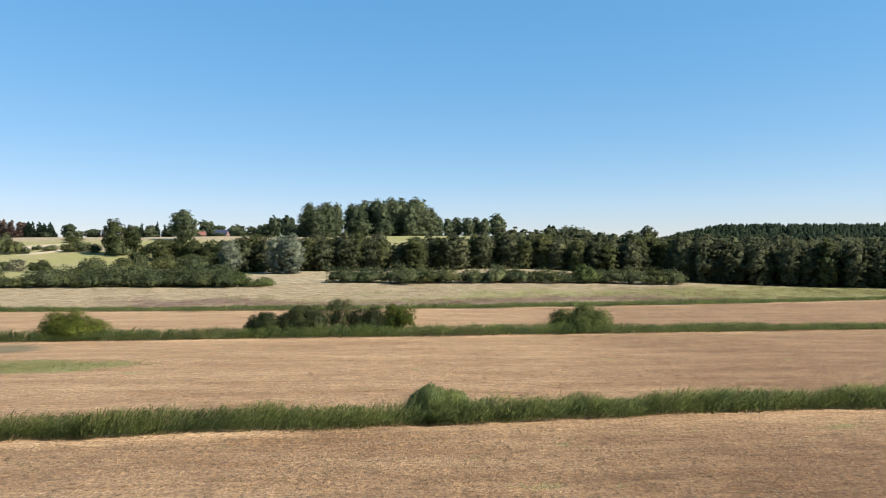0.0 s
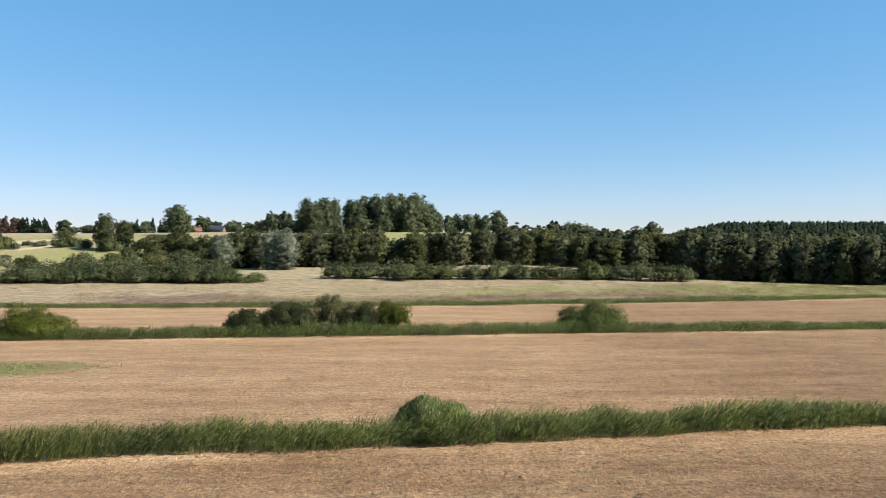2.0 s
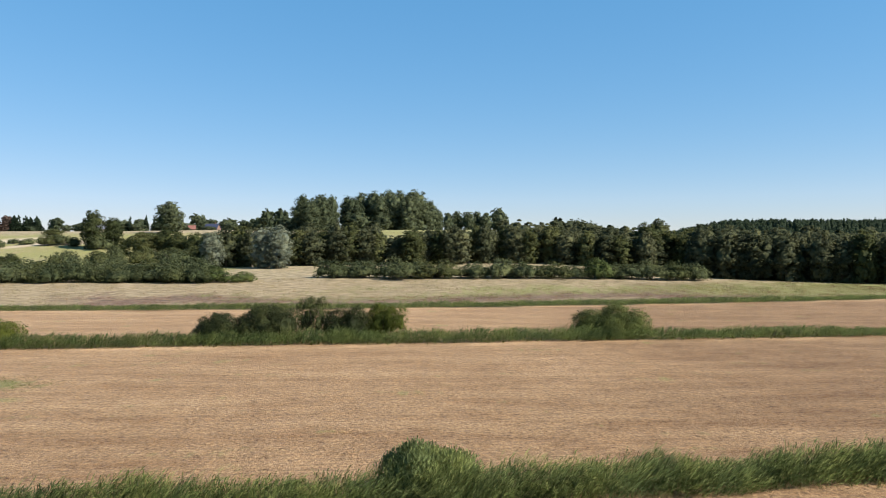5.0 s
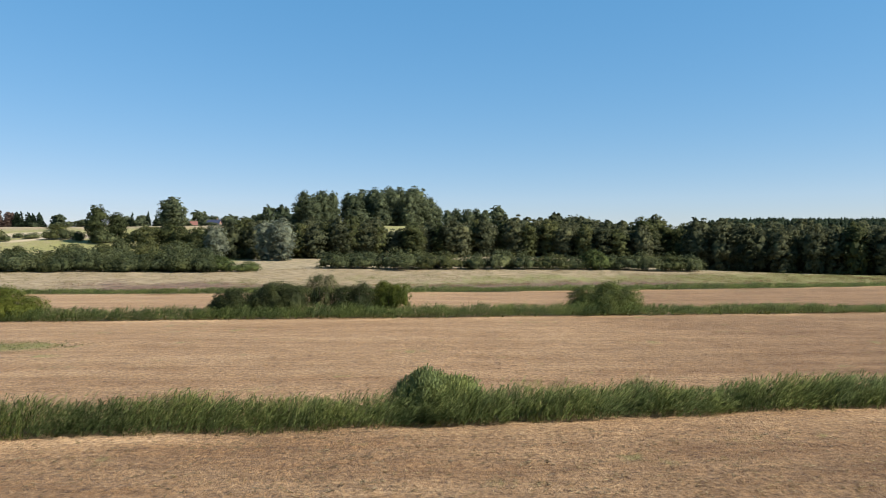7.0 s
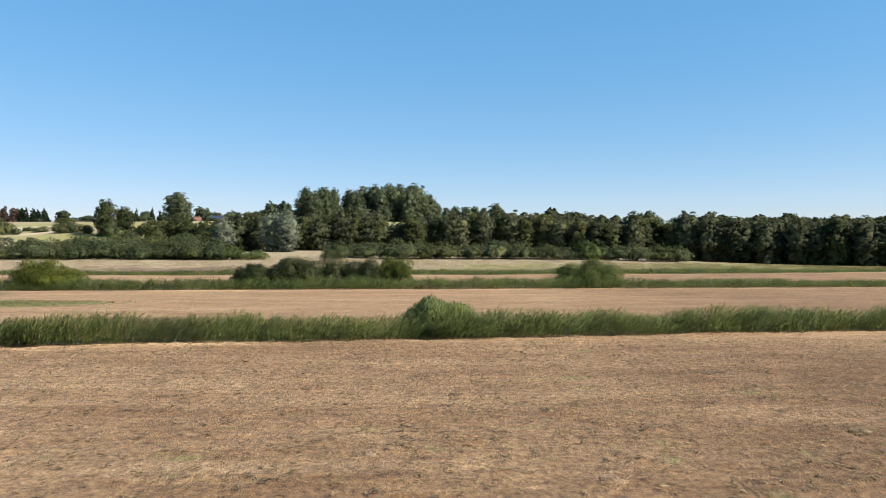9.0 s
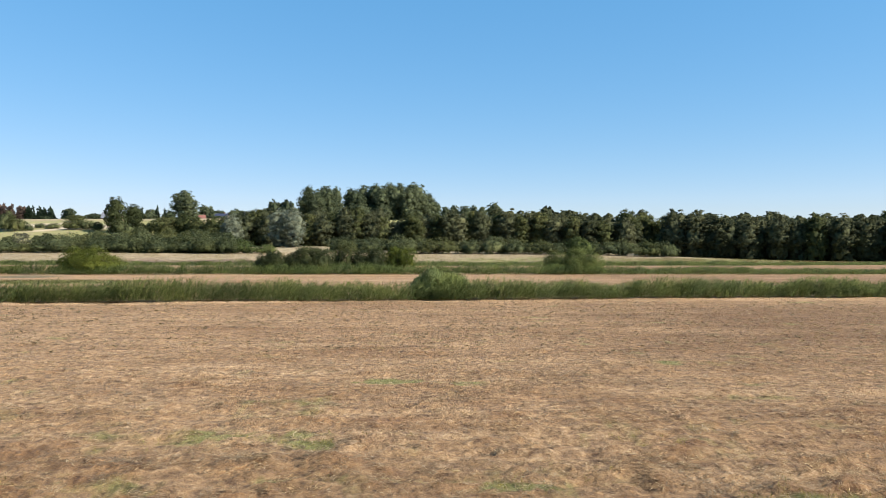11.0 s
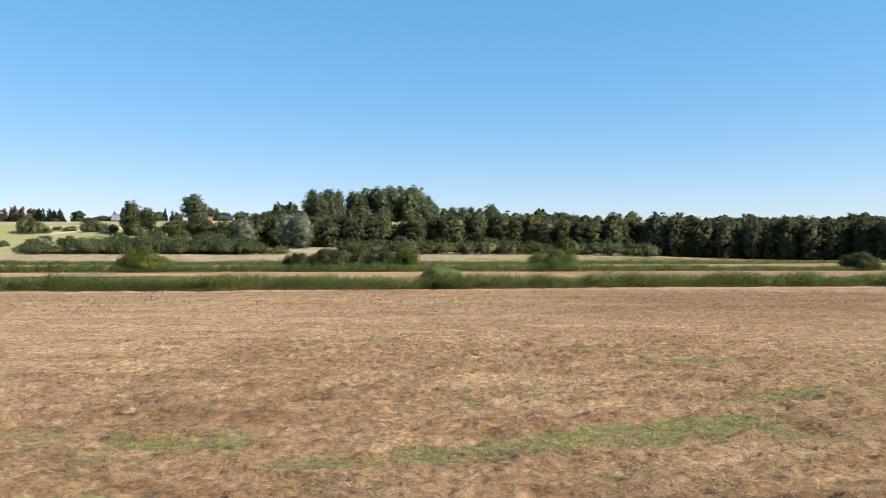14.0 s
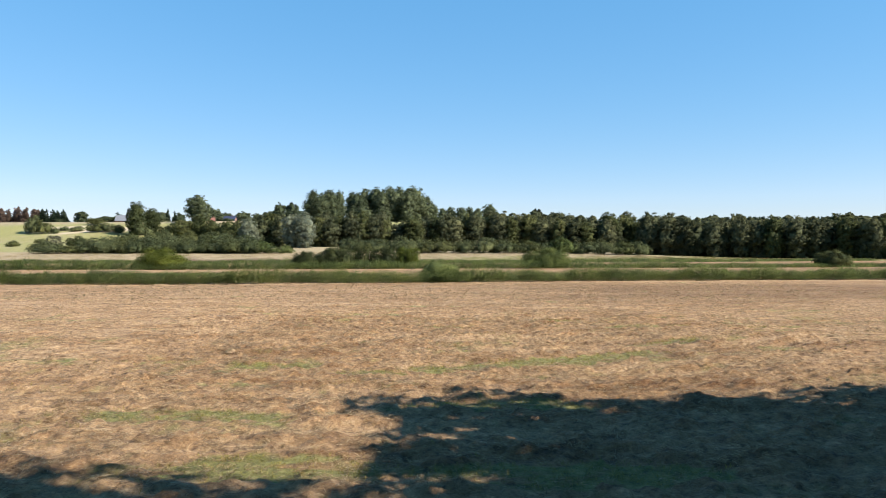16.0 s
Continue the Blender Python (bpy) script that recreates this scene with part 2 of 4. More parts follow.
MAT_DEAD = foliage_material("dead_spruce_needles", (0.072, 0.048, 0.0396), (0.12, 0.0816, 0.0696), (0.174, 0.1248, 0.108))
MAT_HAY = foliage_material("hay_straw", (0.155, 0.100, 0.058), (0.315, 0.225, 0.136), (0.49, 0.382, 0.253), 0.7, 1.0, 0)

MAT_OLIVE = foliage_material("olive_leaves", (0.056, 0.065, 0.026), (0.084, 0.094, 0.038), (0.120, 0.126, 0.054))
MAT_BUSH = foliage_material("green_bush_leaves", (0.05, 0.0663, 0.0213), (0.08, 0.1025, 0.0338), (0.1187, 0.1413, 0.05))
MAT_SORREL = foliage_material("brown_sorrel", (0.065, 0.037, 0.02), (0.135, 0.074, 0.043), (0.21, 0.13, 0.075), 0.8, 1.0, 0)
MAT_GREY = foliage_material("grey_twigs", (0.07, 0.07, 0.05), (0.12, 0.12, 0.085), (0.17, 0.17, 0.13))
MAT_TUFT = foliage_material("dry_meadow_grass", (0.14, 0.115, 0.052), (0.25, 0.192, 0.102), (0.37, 0.295, 0.175), 0.75, 1.0, 0)
MAT_SEDGE = foliage_material("sedge", (0.066, 0.074, 0.020), (0.115, 0.118, 0.036), (0.19, 0.175, 0.068), 0.75, 1.0, 0)
MAT_THICKET = foliage_material("thicket_leaves", (0.0383, 0.0473, 0.0203), (0.0638, 0.0754, 0.0319), (0.1053, 0.1138, 0.0493))
MAT_HEAP = bark_material("raked_hay", (0.13, 0.082, 0.046), (0.34, 0.235, 0.138))
MAT_SALLOW = foliage_material("sallow_leaves", (0.125, 0.165, 0.055), (0.215, 0.265, 0.098), (0.31, 0.355, 0.150))
MAT_GRASS = foliage_material("grass_blades", (0.1235, 0.1063, 0.023), (0.2405, 0.2025, 0.0483), (0.377, 0.3125, 0.1092), 0.75, 1.0, 0)


def plain_material(name, a, c, scale, rough=0.8):
    m, n, l, b = material(name, rough)
    tc, no = n.new("ShaderNodeTexCoord"), n.new("ShaderNodeTexNoise")
    no.inputs["Scale"].default_value, no.inputs["Detail"].default_value = scale, 6.0
    l.new(tc.outputs["Object"], no.inputs["Vector"])
    r = ramp(n, [(0.35, a), (0.65, c)])
    l.new(no.outputs[0], r.inputs[0])
    l.new(r.outputs[0], b.inputs["Base Color"])
    return m


MAT_TILE = plain_material("red_roof_tiles", (0.13, 0.055, 0.042), (0.19, 0.085, 0.065), 3.0)
MAT_SLATE = plain_material("blue_grey_roof", (0.03, 0.034, 0.06), (0.05, 0.057, 0.09), 3.0, 0.5)
MAT_STONE = plain_material("grey_roof", (0.11, 0.115, 0.13), (0.16, 0.165, 0.18), 3.0, 0.6)
MAT_BRICK = plain_material("chimney_brick", (0.14, 0.085, 0.065), (0.21, 0.13, 0.10), 5.0)
MAT_PANE = plain_material("window_glass", (0.03, 0.035, 0.04), (0.05, 0.055, 0.06), 1.0, 0.08)


# ---- mesh helpers ----
def mesh_from(name, verts, faces, mat, smooth=False, normals=None):
    """verts (n, 3), faces (m, 3) or (m, 4); normals: the shading normal of each vertex."""
    me = bpy.data.meshes.new(name)
    verts, faces = np.asarray(verts, np.float32), np.asarray(faces, np.int32)
    k = faces.shape[1]
    me.vertices.add(len(verts))
    me.vertices.foreach_set("co", verts.ravel())
    me.loops.add(faces.size)
    me.loops.foreach_set("vertex_index", faces.ravel())
    me.polygons.add(len(faces))
    me.polygons.foreach_set("loop_start", np.arange(0, faces.size, k, dtype=np.int32))
    if smooth:
        me.polygons.foreach_set("use_smooth", np.ones(len(faces), dtype=bool))
    me.update(calc_edges=True)
    me.materials.append(mat)
    if normals is not None:
        me.polygons.foreach_set("use_smooth", np.ones(len(faces), dtype=bool))
        me.normals_split_custom_set_from_vertices(np.asarray(normals, float).tolist())
    return me


def unit(v):
    return v / np.maximum(np.linalg.norm(v, axis=1, keepdims=True), 1e-9)


def leaf_cards(centre, normal, size, rng, ratio=0.62, along=None):
    """Leaf sprays: one bent four-cornered blade at each centre; along: the way the blades point."""
    k = len(centre)
    n = unit(normal)
    if along is None:
        a = unit(np.cross(n, unit(rng.normal(size=(k, 3)))))
    else:
        a = unit(along)
        n = unit(np.cross(np.cross(a, n), a))
    b = np.cross(n, a)
    s = size[:, None]
    v = np.stack([centre - a * s, centre - b * s * ratio - n * s * 0.15, centre + a * s, centre + b * s * ratio + n * s * 0.25], 1)
    return v.reshape(-1, 3), np.arange(4 * k).reshape(-1, 4)


def crown_points(lobes, count, rng, inner=0.80, outer=1.08):
    """Points near the open skin of a heap of lobes, and the way out of the lobe at each."""
    lobes = np.asarray(lobes, float)
    area = (lobes[:, 3] * lobes[:, 5]) + lobes[:, 3] ** 2
    P, D = [], []
    for _ in range(4):
        pick = rng.choice(len(lobes), count, p=area / area.sum())
        d = unit(rng.normal(size=(count, 3)))
        d[:, 2] = np.where(d[:, 2] < -0.8, -d[:, 2], d[:, 2])
        L = lobes[pick]
        p = L[:, :3] + d * L[:, 3:6] * rng.uniform(inner, outer, (count, 1))
        deep = np.linalg.norm((p[:, None] - lobes[None, :, :3]) / lobes[None, :, 3:6], axis=2)
        deep[np.arange(count), pick] = 9
        keep = deep.min(1) > inner
        P.append(p[keep])
        D.append(unit(d / L[:, 3:6])[keep])
    return np.concatenate(P)[:count], np.concatenate(D)[:count]


def clumped(lobes, count, rng, clump, per, flat=0.8):
    """Leaf places gathered in small clumps over the skin of the lobes, the way out of the clump and of the lobe at each."""
    c0, d0 = crown_points(lobes, max(8, count // per), rng, 0.80, 1.02)
    pick = np.repeat(np.arange(len(c0)), per)
    d = unit(rng.normal(size=(len(pick), 3)) + 0.55 * d0[pick] + np.array((0, 0, 0.25)))
    r = (clump * rng.uniform(0.5, 1.4, len(c0)))[pick][:, None]
    p = c0[pick] + d * r * np.array((1, 1, flat)) * rng.uniform(0.6, 1.12, (len(pick), 1))
    return p, d, d0[pick]


def bristle(normal, rng, share=0.4):
    """Turns a share of the sprays on edge, so that they stick out of the crown."""
    turn = rng.uniform(0, 1, len(normal)) < share
    side = unit(np.cross(normal, unit(rng.normal(size=normal.shape))))
    return np.where(turn[:, None], side, normal)


def turned(n, shade):
    """The blade normals turned to the side on which the leaves look out."""
    return np.where((n * shade[::4]).sum(1)[:, None] < 0, -n, n)


def face_front(quads):
    """Turns the blades so that their faces look towards the open field."""
    q = quads.reshape(-1, 4, 3)
    n = np.cross(q[:, 2] - q[:, 0], q[:, 3] - q[:, 1])
    back = n[:, 1] > 0
    q[back] = q[back][:, (0, 3, 2, 1)]
    return q.reshape(-1, 3)


def ball_grid(n):
    """A ball of six faces with n x n squares each."""
    v, f = [], []
    for axis in range(3):
        for sign in (-1, 1):
            at = len(v)
            for i in range(n + 1):
                for j in range(n + 1):
                    p = [0.0, 0.0, 0.0]
                    p[axis], p[axis - 2], p[axis - 1] = sign, math.tan((2 * i / n - 1) * math.pi / 4), math.tan((2 * j / n - 1) * math.pi / 4)
                    v.append(p)
            for i in range(n):
                for j in range(n):
                    a = at + i * (n + 1) + j
                    q = (a, a + n + 1, a + n + 2, a + 1)
                    f.append(q if sign > 0 else q[::-1])
    return unit(np.array(v)), np.array(f)


BALL = {2: ball_grid(2), 3: ball_grid(3)}


def lobe_mass(lobes, size, fine):
    """The dense inside of a crown: one ball in each lobe, with the way out at each corner."""
    bv, bf = BALL[fine]
    L = np.asarray(lobes, float)
    wob = 1 + 0.15 * np.sin(bv[None, :, 0] * 6 + 31 * L[:, :1]) * np.cos(bv[None, :, 1] * 5 + 17 * L[:, 1:2]) + 0.12 * np.sin(bv[None, :, 2] * 7 + 23 * L[:, 2:3] + 3 * bv[None, :, 0])
    v = L[:, None, :3] + bv[None] * L[:, None, 3:6] * (size * wob)[:, :, None]
    n = unit((bv[None] / L[:, None, 3:6]).reshape(-1, 3))
    f = bf[None] + (np.arange(len(L)) * len(bv))[:, None, None]
    return v.reshape(-1, 3), n, f.reshape(-1, 4)


def tube(points, radii, sides=7):
    pts = np.asarray(points, float)
    v, f = [], []
    for i, p in enumerate(pts):
        t = pts[min(i + 1, len(pts) - 1)] - pts[max(i - 1, 0)]
        t = t / np.linalg.norm(t)
        u = np.cross(t, (0.3, 0.9, 0.1))
        u /= np.linalg.norm(u)
        w = np.cross(t, u)
        for s in range(sides):
            g = 2 * math.pi * s / sides
            v.append(p + radii[i] * (math.cos(g) * u + math.sin(g) * w))
    for i in range(len(pts) - 1):
        for s in range(sides):
            a, b = i * sides + s, i * sides + (s + 1) % sides
            f.append((a, b, b + sides, a + sides))
    return np.array(v), np.array(f)


def join(pieces):
    v, f, at = [], [], 0
    for pv, pf in pieces:
        v.append(pv)
        f.append(pf + at)
        at += len(pv)
    return np.concatenate(v), np.concatenate(f)


def part(name, me, parent, label=""):
    ob = new(name, me)
    ob.parent = parent
    return tagged(ob, label)


def stem_mesh(rng, height, radius, limbs, crown_low, spread):
    """A tapered trunk with limbs that reach into the crown."""
    lean = rng.normal(0, 0.03, 2) * height
    pts = [(lean[0] * s * s, lean[1] * s * s, height * s) for s in (-0.02, 0.05, 0.2, 0.4, 0.6, 0.78, 0.92)]
    out = [tube(pts, [radius * k for k in (1.5, 1.1, 0.9, 0.7, 0.48, 0.28, 0.08)])]
    for k in range(limbs):
        s = rng.uniform(crown_low, 0.8)
        g = rng.uniform(0, 2 * math.pi)
        reach = spread * rng.uniform(0.5, 0.9) * (1.1 - 0.5 * s)
        base = np.array((lean[0] * s * s, lean[1] * s * s, height * s))
        tip = base + np.array((math.cos(g) * reach, math.sin(g) * reach, reach * rng.uniform(0.4, 1.0)))
        mid = (base + tip) / 2 + rng.normal(0, 0.04, 3) * reach - np.array((0, 0, 0.08 * reach))
        r = radius * 0.4 * (1.1 - s)
        out.append(tube([base, mid, tip], [r, r * 0.65, r * 0.15], 5))
    return join(out)


def tree(name, seed, height, spread, mat, leaves, leaf, label, category="tree", crown_low=0.2, lobes=16, shape="round", group="", bark=None, dense=0.64):
    """A tree at the origin: an Empty with trunk and crown."""
    rng = np.random.default_rng(seed)
    root = tagged(new(name), label, category, group)
    root.empty_display_size = 0.5
    L = []
    layers = max(4, lobes // (4 if shape != "cone" else 2))
    deep = (1 - crown_low) * height / layers
    for j in range(layers):
        q = (j + 0.5) / layers
        if shape == "round":
            w = math.sqrt(max(0.08, 1 - 0.92 * (2 * q - 0.9) ** 2))
        elif shape == "column":
            w = min(1, 0.78 + 0.5 * q) * (1 - q ** 4) ** 0.7 + 0.05
        else:
            w = 1.0 - 0.93 * q
        ring = max(2, round(6 * w))
        for i in range(ring):
            g = 2 * math.pi * (i + rng.uniform(-0.35, 0.35) + 0.5 * j) / ring
            out = spread * w * rng.uniform(0.36, 0.62)
            r = spread * (0.47 * w + 0.06) * rng.uniform(0.8, 1.2)
            z = height * crown_low + (j + 0.5 + rng.uniform(-0.4, 0.4)) * deep
            zr = deep * rng.uniform(0.7, 1.15)
            L.append((math.cos(g) * out, math.sin(g) * out, min(z, height - zr * 0.9), r, r, zr))
    c, nrm, out = clumped(L, leaves, rng, 0.21 * spread, 16, 0.75)
    leaves = len(c)
    whole = unit((c - np.array((0, 0, height * 0.5))) / np.array((spread, spread, height * 0.6)))
    shade = np.repeat(unit(0.75 * nrm + 0.25 * out + 0.3 * whole + np.array((0, -0.1, 0.42)) + rng.normal(0, 0.2, nrm.shape)), 4, axis=0)
    nrm = unit(0.6 * nrm + 0.3 * out + np.array((0, 0, 0.35)) + rng.normal(0, 0.35, nrm.shape))
    nrm = turned(bristle(nrm, rng, 0.3), shade)
    mv, mn, mf = lobe_mass(L, dense, 2)
    mw = unit((mv - np.array((0, 0, height * 0.5))) / np.array((spread, spread, height * 0.6)))
    reach = np.percentile(np.hypot(c[:, 0], c[:, 1]), 97)
    grow = np.array((spread / reach, spread / reach, height / np.percentile(c[:, 2], 99.3)))
    c, mv = c * grow, mv * grow
    v, f = leaf_cards(c, nrm, rng.uniform(0.55, 1.25, leaves) * leaf * 0.95, rng, 0.72)
    if dense:
        v, f = join([(v, f), (mv, mf)])
        shade = np.concatenate([shade, unit(0.5 * mn + 0.5 * mw + np.array((0, 0, 0.4)) + rng.normal(0, 0.45, mn.shape))])
    tv, tf = stem_mesh(rng, height, 0.013 * height + 0.04, 7, crown_low * 0.9, spread)
    part("trunk", mesh_from("trunk", tv, tf, bark or MAT_BARK, True), root)
    part("crown", mesh_from("crown", v, f, mat, normals=shade), root)
    return root


def bush(name, seed, width, depth, height, mat, leaves, leaf, label, lobes=12, group="", stem_count=7, category="bush", dense=0.62, big=1.0, upright=False):
    """A many-stemmed shrub at the origin."""
    rng = np.random.default_rng(seed)
    root = tagged(new(name), label, category, group)
    L = []
    for k in range(lobes):
        g, q = rng.uniform(0, 2 * math.pi), math.sqrt(rng.uniform(0, 1))
        x, y = math.cos(g) * q, math.sin(g) * q
        top = height * (1 - 0.35 * q ** 3) * rng.uniform(0.66, 1.0)
        r = rng.uniform(0.15, 0.27) * big
        rz = top * rng.uniform(0.40, 0.54)
        L.append((x * width * (0.5 - r * 0.55), y * depth * (0.5 - r * 0.55), top - rz, r * width * 0.7, r * depth * 0.7, rz))
    c, nrm, out = clumped(L, leaves, rng, 0.062 * (width + height), 40 if leaves > 6000 else 16, 1.0 if upright else 0.8)
    keep = c[:, 2] > 0.03
    c, nrm, out = c[keep], nrm[keep], out[keep]
    whole = unit((c - np.array((0, 0, height * 0.35))) / np.array((width / 2, depth / 2, height * 0.7)))
    shade = np.repeat(unit(0.75 * nrm + 0.3 * out + 0.3 * whole + np.array((0, 0, 0.42)) + rng.normal(0, 0.2, nrm.shape)), 4, axis=0)
    up = nrm * 0.5 + out * 0.3 + np.array((0.15, 0, 0.9)) + rng.normal(0, 0.25, nrm.shape) if upright else None
    nrm = unit(0.6 * nrm + 0.3 * out + np.array((0, 0, 0.3)) + rng.normal(0, 0.35, nrm.shape))
    nrm = turned(bristle(nrm, rng, 0.3), shade)
    mv, mn, mf = lobe_mass(L, dense, 3)
    mw = unit((mv - np.array((0, 0, height * 0.35))) / np.array((width / 2, depth / 2, height * 0.7)))
    for axis, half in ((0, width / 2), (1, depth / 2), (2, height)):
        grow = half / np.percentile(np.abs(c[:, axis]), 98.5)
        c[:, axis] *= grow
        mv[:, axis] *= grow
    v, f = leaf_cards(c, nrm, rng.uniform(0.55, 1.3, len(c)) * leaf * 0.95, rng, 0.26 if upright else 0.55, up)
    if dense:
        mv[:, 2] = np.maximum(mv[:, 2], 0.02)
        v, f = join([(v, f), (mv, mf)])
        shade = np.concatenate([shade, unit(0.5 * mn + 0.45 * mw + np.array((0, 0, 0.4)) + rng.normal(0, 0.4, mn.shape))])
    stems = []
    for k in range(stem_count):
        g = 2 * math.pi * k / stem_count + rng.uniform(-0.3, 0.3)
        e = np.array((math.cos(g) * width * 0.3, math.sin(g) * depth * 0.3, height * rng.uniform(0.6, 0.85)))
        stems.append(tube([e * (0.08, 0.08, -0.03), e * (0.4, 0.4, 0.45), e], [0.012 * height + 0.02, 0.01 * height, 0.01], 5))
    sv, sf = join(stems)
    part("stems", mesh_from("stems", sv, sf, MAT_BARK, True), root)
    part("foliage", mesh_from("foliage", v, f, mat, normals=shade), root)
    return root


def stand(ob, x, y, scale=1.0, turn=0.0, tall=1.0, sink=0.1, again=True):
    """Stands a thing, or a copy of it, on the land; tall stretches it upwards."""
    m = pose(x, y, float(lay(x, y)) - sink, 0, 0, turn)
    ob = copy_thing(ob, m) if again else ob
    ob.matrix_basis = m @ Matrix.Diagonal((scale, scale, tall, 1))
    return ob


def stand_all(protos, spots, seed, size):
    """Spots of x, y, height and width; the first ones take the prototypes themselves. size: the prototypes' height and width."""
    rng = np.random.default_rng(seed)
    for k, (x, y, h, w) in enumerate(spots):
        stand(protos[k % len(protos)], x, y, w / size[1], rng.uniform(0, 360), h / size[0], again=k >= len(protos))


# ---- ground: one sheet out to the horizon ----
def spread_lines(a, b, near, grow, far):
    """Lines from a to b at a spacing that grows from near by the factor grow."""
    out, d, x = [], near, a
    while x < b:
        x += d
        d = min(d * grow, far)
        out.append(x)
    return out


gx = list(np.arange(-15.8, 15.81, 0.17))
right = spread_lines(15.8, 4200, 0.2, 1.05, 300)
gx = [-v for v in reversed(right)] + gx + right
gy = [-v for v in reversed(spread_lines(26, 4200, 0.3, 1.1, 300))] + list(np.arange(-26, 10, 0.17)) + spread_lines(10, 66, 0.18, 1.014, 0.5) + spread_lines(67, 4600, 0.5, 1.032, 160)
GX, GY = np.meshgrid(np.array(gx), np.array(gy))
X, Y = GX.ravel(), GY.ravel()
Z = lay(X, Y)
# mown swaths: lumps of hay stretched along the fields
mown = (1 - step(0, 2.0, Y - front_3(X))) * (1 - step(250, 400, np.abs(X)))
GREEN = ((-3.8, -12.1, 1.8, 0.5), (-1, -11.3, 2.0, 0.7), (1.5, -10.6, 2.0, 0.9), (4.0, -9.8, 2.2, 1.2), (7.0, -9.0, 2.5, 1.2), (10.6, -6.2, 2, 0.8), (-8.9, -18.9, 3, 0.8), (-4.5, -23.8, 3, 0.9), (2, -24.3, 3.5, 0.8),
         (1.0, -17.6, 3.0, 0.8), (-7.5, -10.4, 2.0, 0.5), (6.9, 7.1, 1.8, 0.5), (0.0, 3.5, 1.3, 0.45), (1.3, 8.0, 0.9, 0.4), (-2.1, 19.4, 1.6, 0.5), (0.6, 19.0, 1.2, 0.4), (8.8, 4.8, 0.8, 0.4), (11, 2.4, 1.6, 0.6), (14, 9.1, 2.2, 0.6),
         (-9.4, 3.9, 0.9, 0.4), (2.3, -0.1, 1.0, 0.4), (-3.8, 11, 1.0, 0.4), (17, -2.3, 2.0, 0.7))


def green_share(x, y):
    """How green the regrown patches between the hay are."""
    ragged, best = (fbm(x / 0.9, y / 0.5, 35, 3) - 0.5) * 1.8, np.zeros_like(x)
    for cx, cy, rx, ry in GREEN:
        best = np.maximum(best, 1 - step(0.5, 1.5, ((x - cx) / rx) ** 2 + ((y - cy) / ry) ** 2 + ragged))
    return best


def relief(x, y):
    """Height of the mown hay: swaths, heaps, and small tufts near the path."""
    swath = fbm(x / 1.5, y / 0.75, 11, 4)
    heap = np.maximum(fbm(x / 2.4, y / 1.5, 13, 3) - 0.56, 0)
    near = (1 - step(14, 22, np.abs(x))) * (1 - step(6, 20, y))
    tuft = np.maximum(fbm(x / 0.32, y / 0.27, 17, 3) - 0.42, 0) * 0.42
    high = (np.maximum(swath - 0.45, 0) * 0.42 + heap * 0.26) * (1 - 0.65 * step(0, 40, y)) + (fbm(x / 0.75, y / 0.6, 12, 2) - 0.5) * 0.15 + near * tuft
    return high * (1 - 0.7 * green_share(x, y))


lump = relief(X, Y)
Z = Z + mown * lump * (1 - step(70, 160, Y))
thick = mown * step(0.08, 0.20, lump + 0.4 * (fbm(X / 0.8, Y / 0.6, 14, 2) - 0.5)) * step(0.42, 0.56, fbm(X / 1.3, Y / 0.8, 16, 3)) * (1 - 0.6 * step(30, 80, Y))
brown = step(-4, 20, X + 30 * (fbm(X / 18, Y / 9, 61, 4) - 0.5)) * step(16, 34, Y) * (1 - step(50, 59, Y)) + 0.8 * step(8, 36, X + 40 * (fbm(X / 22, Y / 12, 62, 4) - 0.5)) * step(62, 66, Y)
brown = np.maximum(brown, 0.3 * step(20, 40, Y) * (1 - step(54, 59, Y)))
brown = brown * mown * (0.6 + 0.4 * step(0.4, 0.6, fbm(X / 4, Y / 1.2, 63, 4)))
# hay colour paler on the near field, to the left and before the reeds
pale_hay = 0.28 * mown * (1 - step(14, 34, Y)) * step(0.30, 0.55, fbm(X / 6, Y / 3, 68, 3))
pale_hay = pale_hay + 0.22 * mown * (1 - step(-14, 6, X + 16 * (fbm(X / 12, Y / 6, 67, 3) - 0.5))) * (1 - step(30, 60, Y))
for fr in (front_1, front_2, front_3):
    pale_hay = np.maximum(pale_hay, (1 - step(1.5, 5.5, fr(X) + 1.5 - Y)) * step(0.30, 0.56, fbm(X / 9, Y / 3, 66, 3)) * (Y < fr(X) + 2))
brown = brown * (1 - 0.8 * np.clip(pale_hay, 0, 1))
WOB = (fbm(X / 9, Y / 4, 21, 3) - 0.5)
dark_floor = np.zeros_like(X)
for fr, wide in ((front_1, 2.6), (front_2, 4.2), (front_3, 4.5)):
    d = Y - fr(X) + WOB * 1.2
    dark_floor = np.maximum(dark_floor, step(1.4, 2.2, d) * (1 - step(wide - 0.9, wide - 0.1, d)))
grass = (step(0.50, 0.68, fbm(X / 7.0, Y / 2.2, 31, 4)) * 0.26 + 0.08) * (1 - step(2, 40, Y)) + step(0.60, 0.74, fbm(X / 9.0, Y / 1.2, 33, 4)) * 0.34
grass = np.maximum(grass, 0.95 * green_share(X, Y))
grass = grass * (1 - 0.5 * step(0.10, 0.22, lump)) * (0.45 + 0.55 * step(0.35, 0.55, fbm(X / 0.7, Y / 0.5, 37, 3)))
oasis = ((X + 62) / 24) ** 2 + ((Y - 88.5 - 0.12 * (X + 62)) / 7.0) ** 2
grass = np.maximum(grass * mown, 0.8 * (1 - step(0.35, 1.15, oasis + WOB * 0.6)))
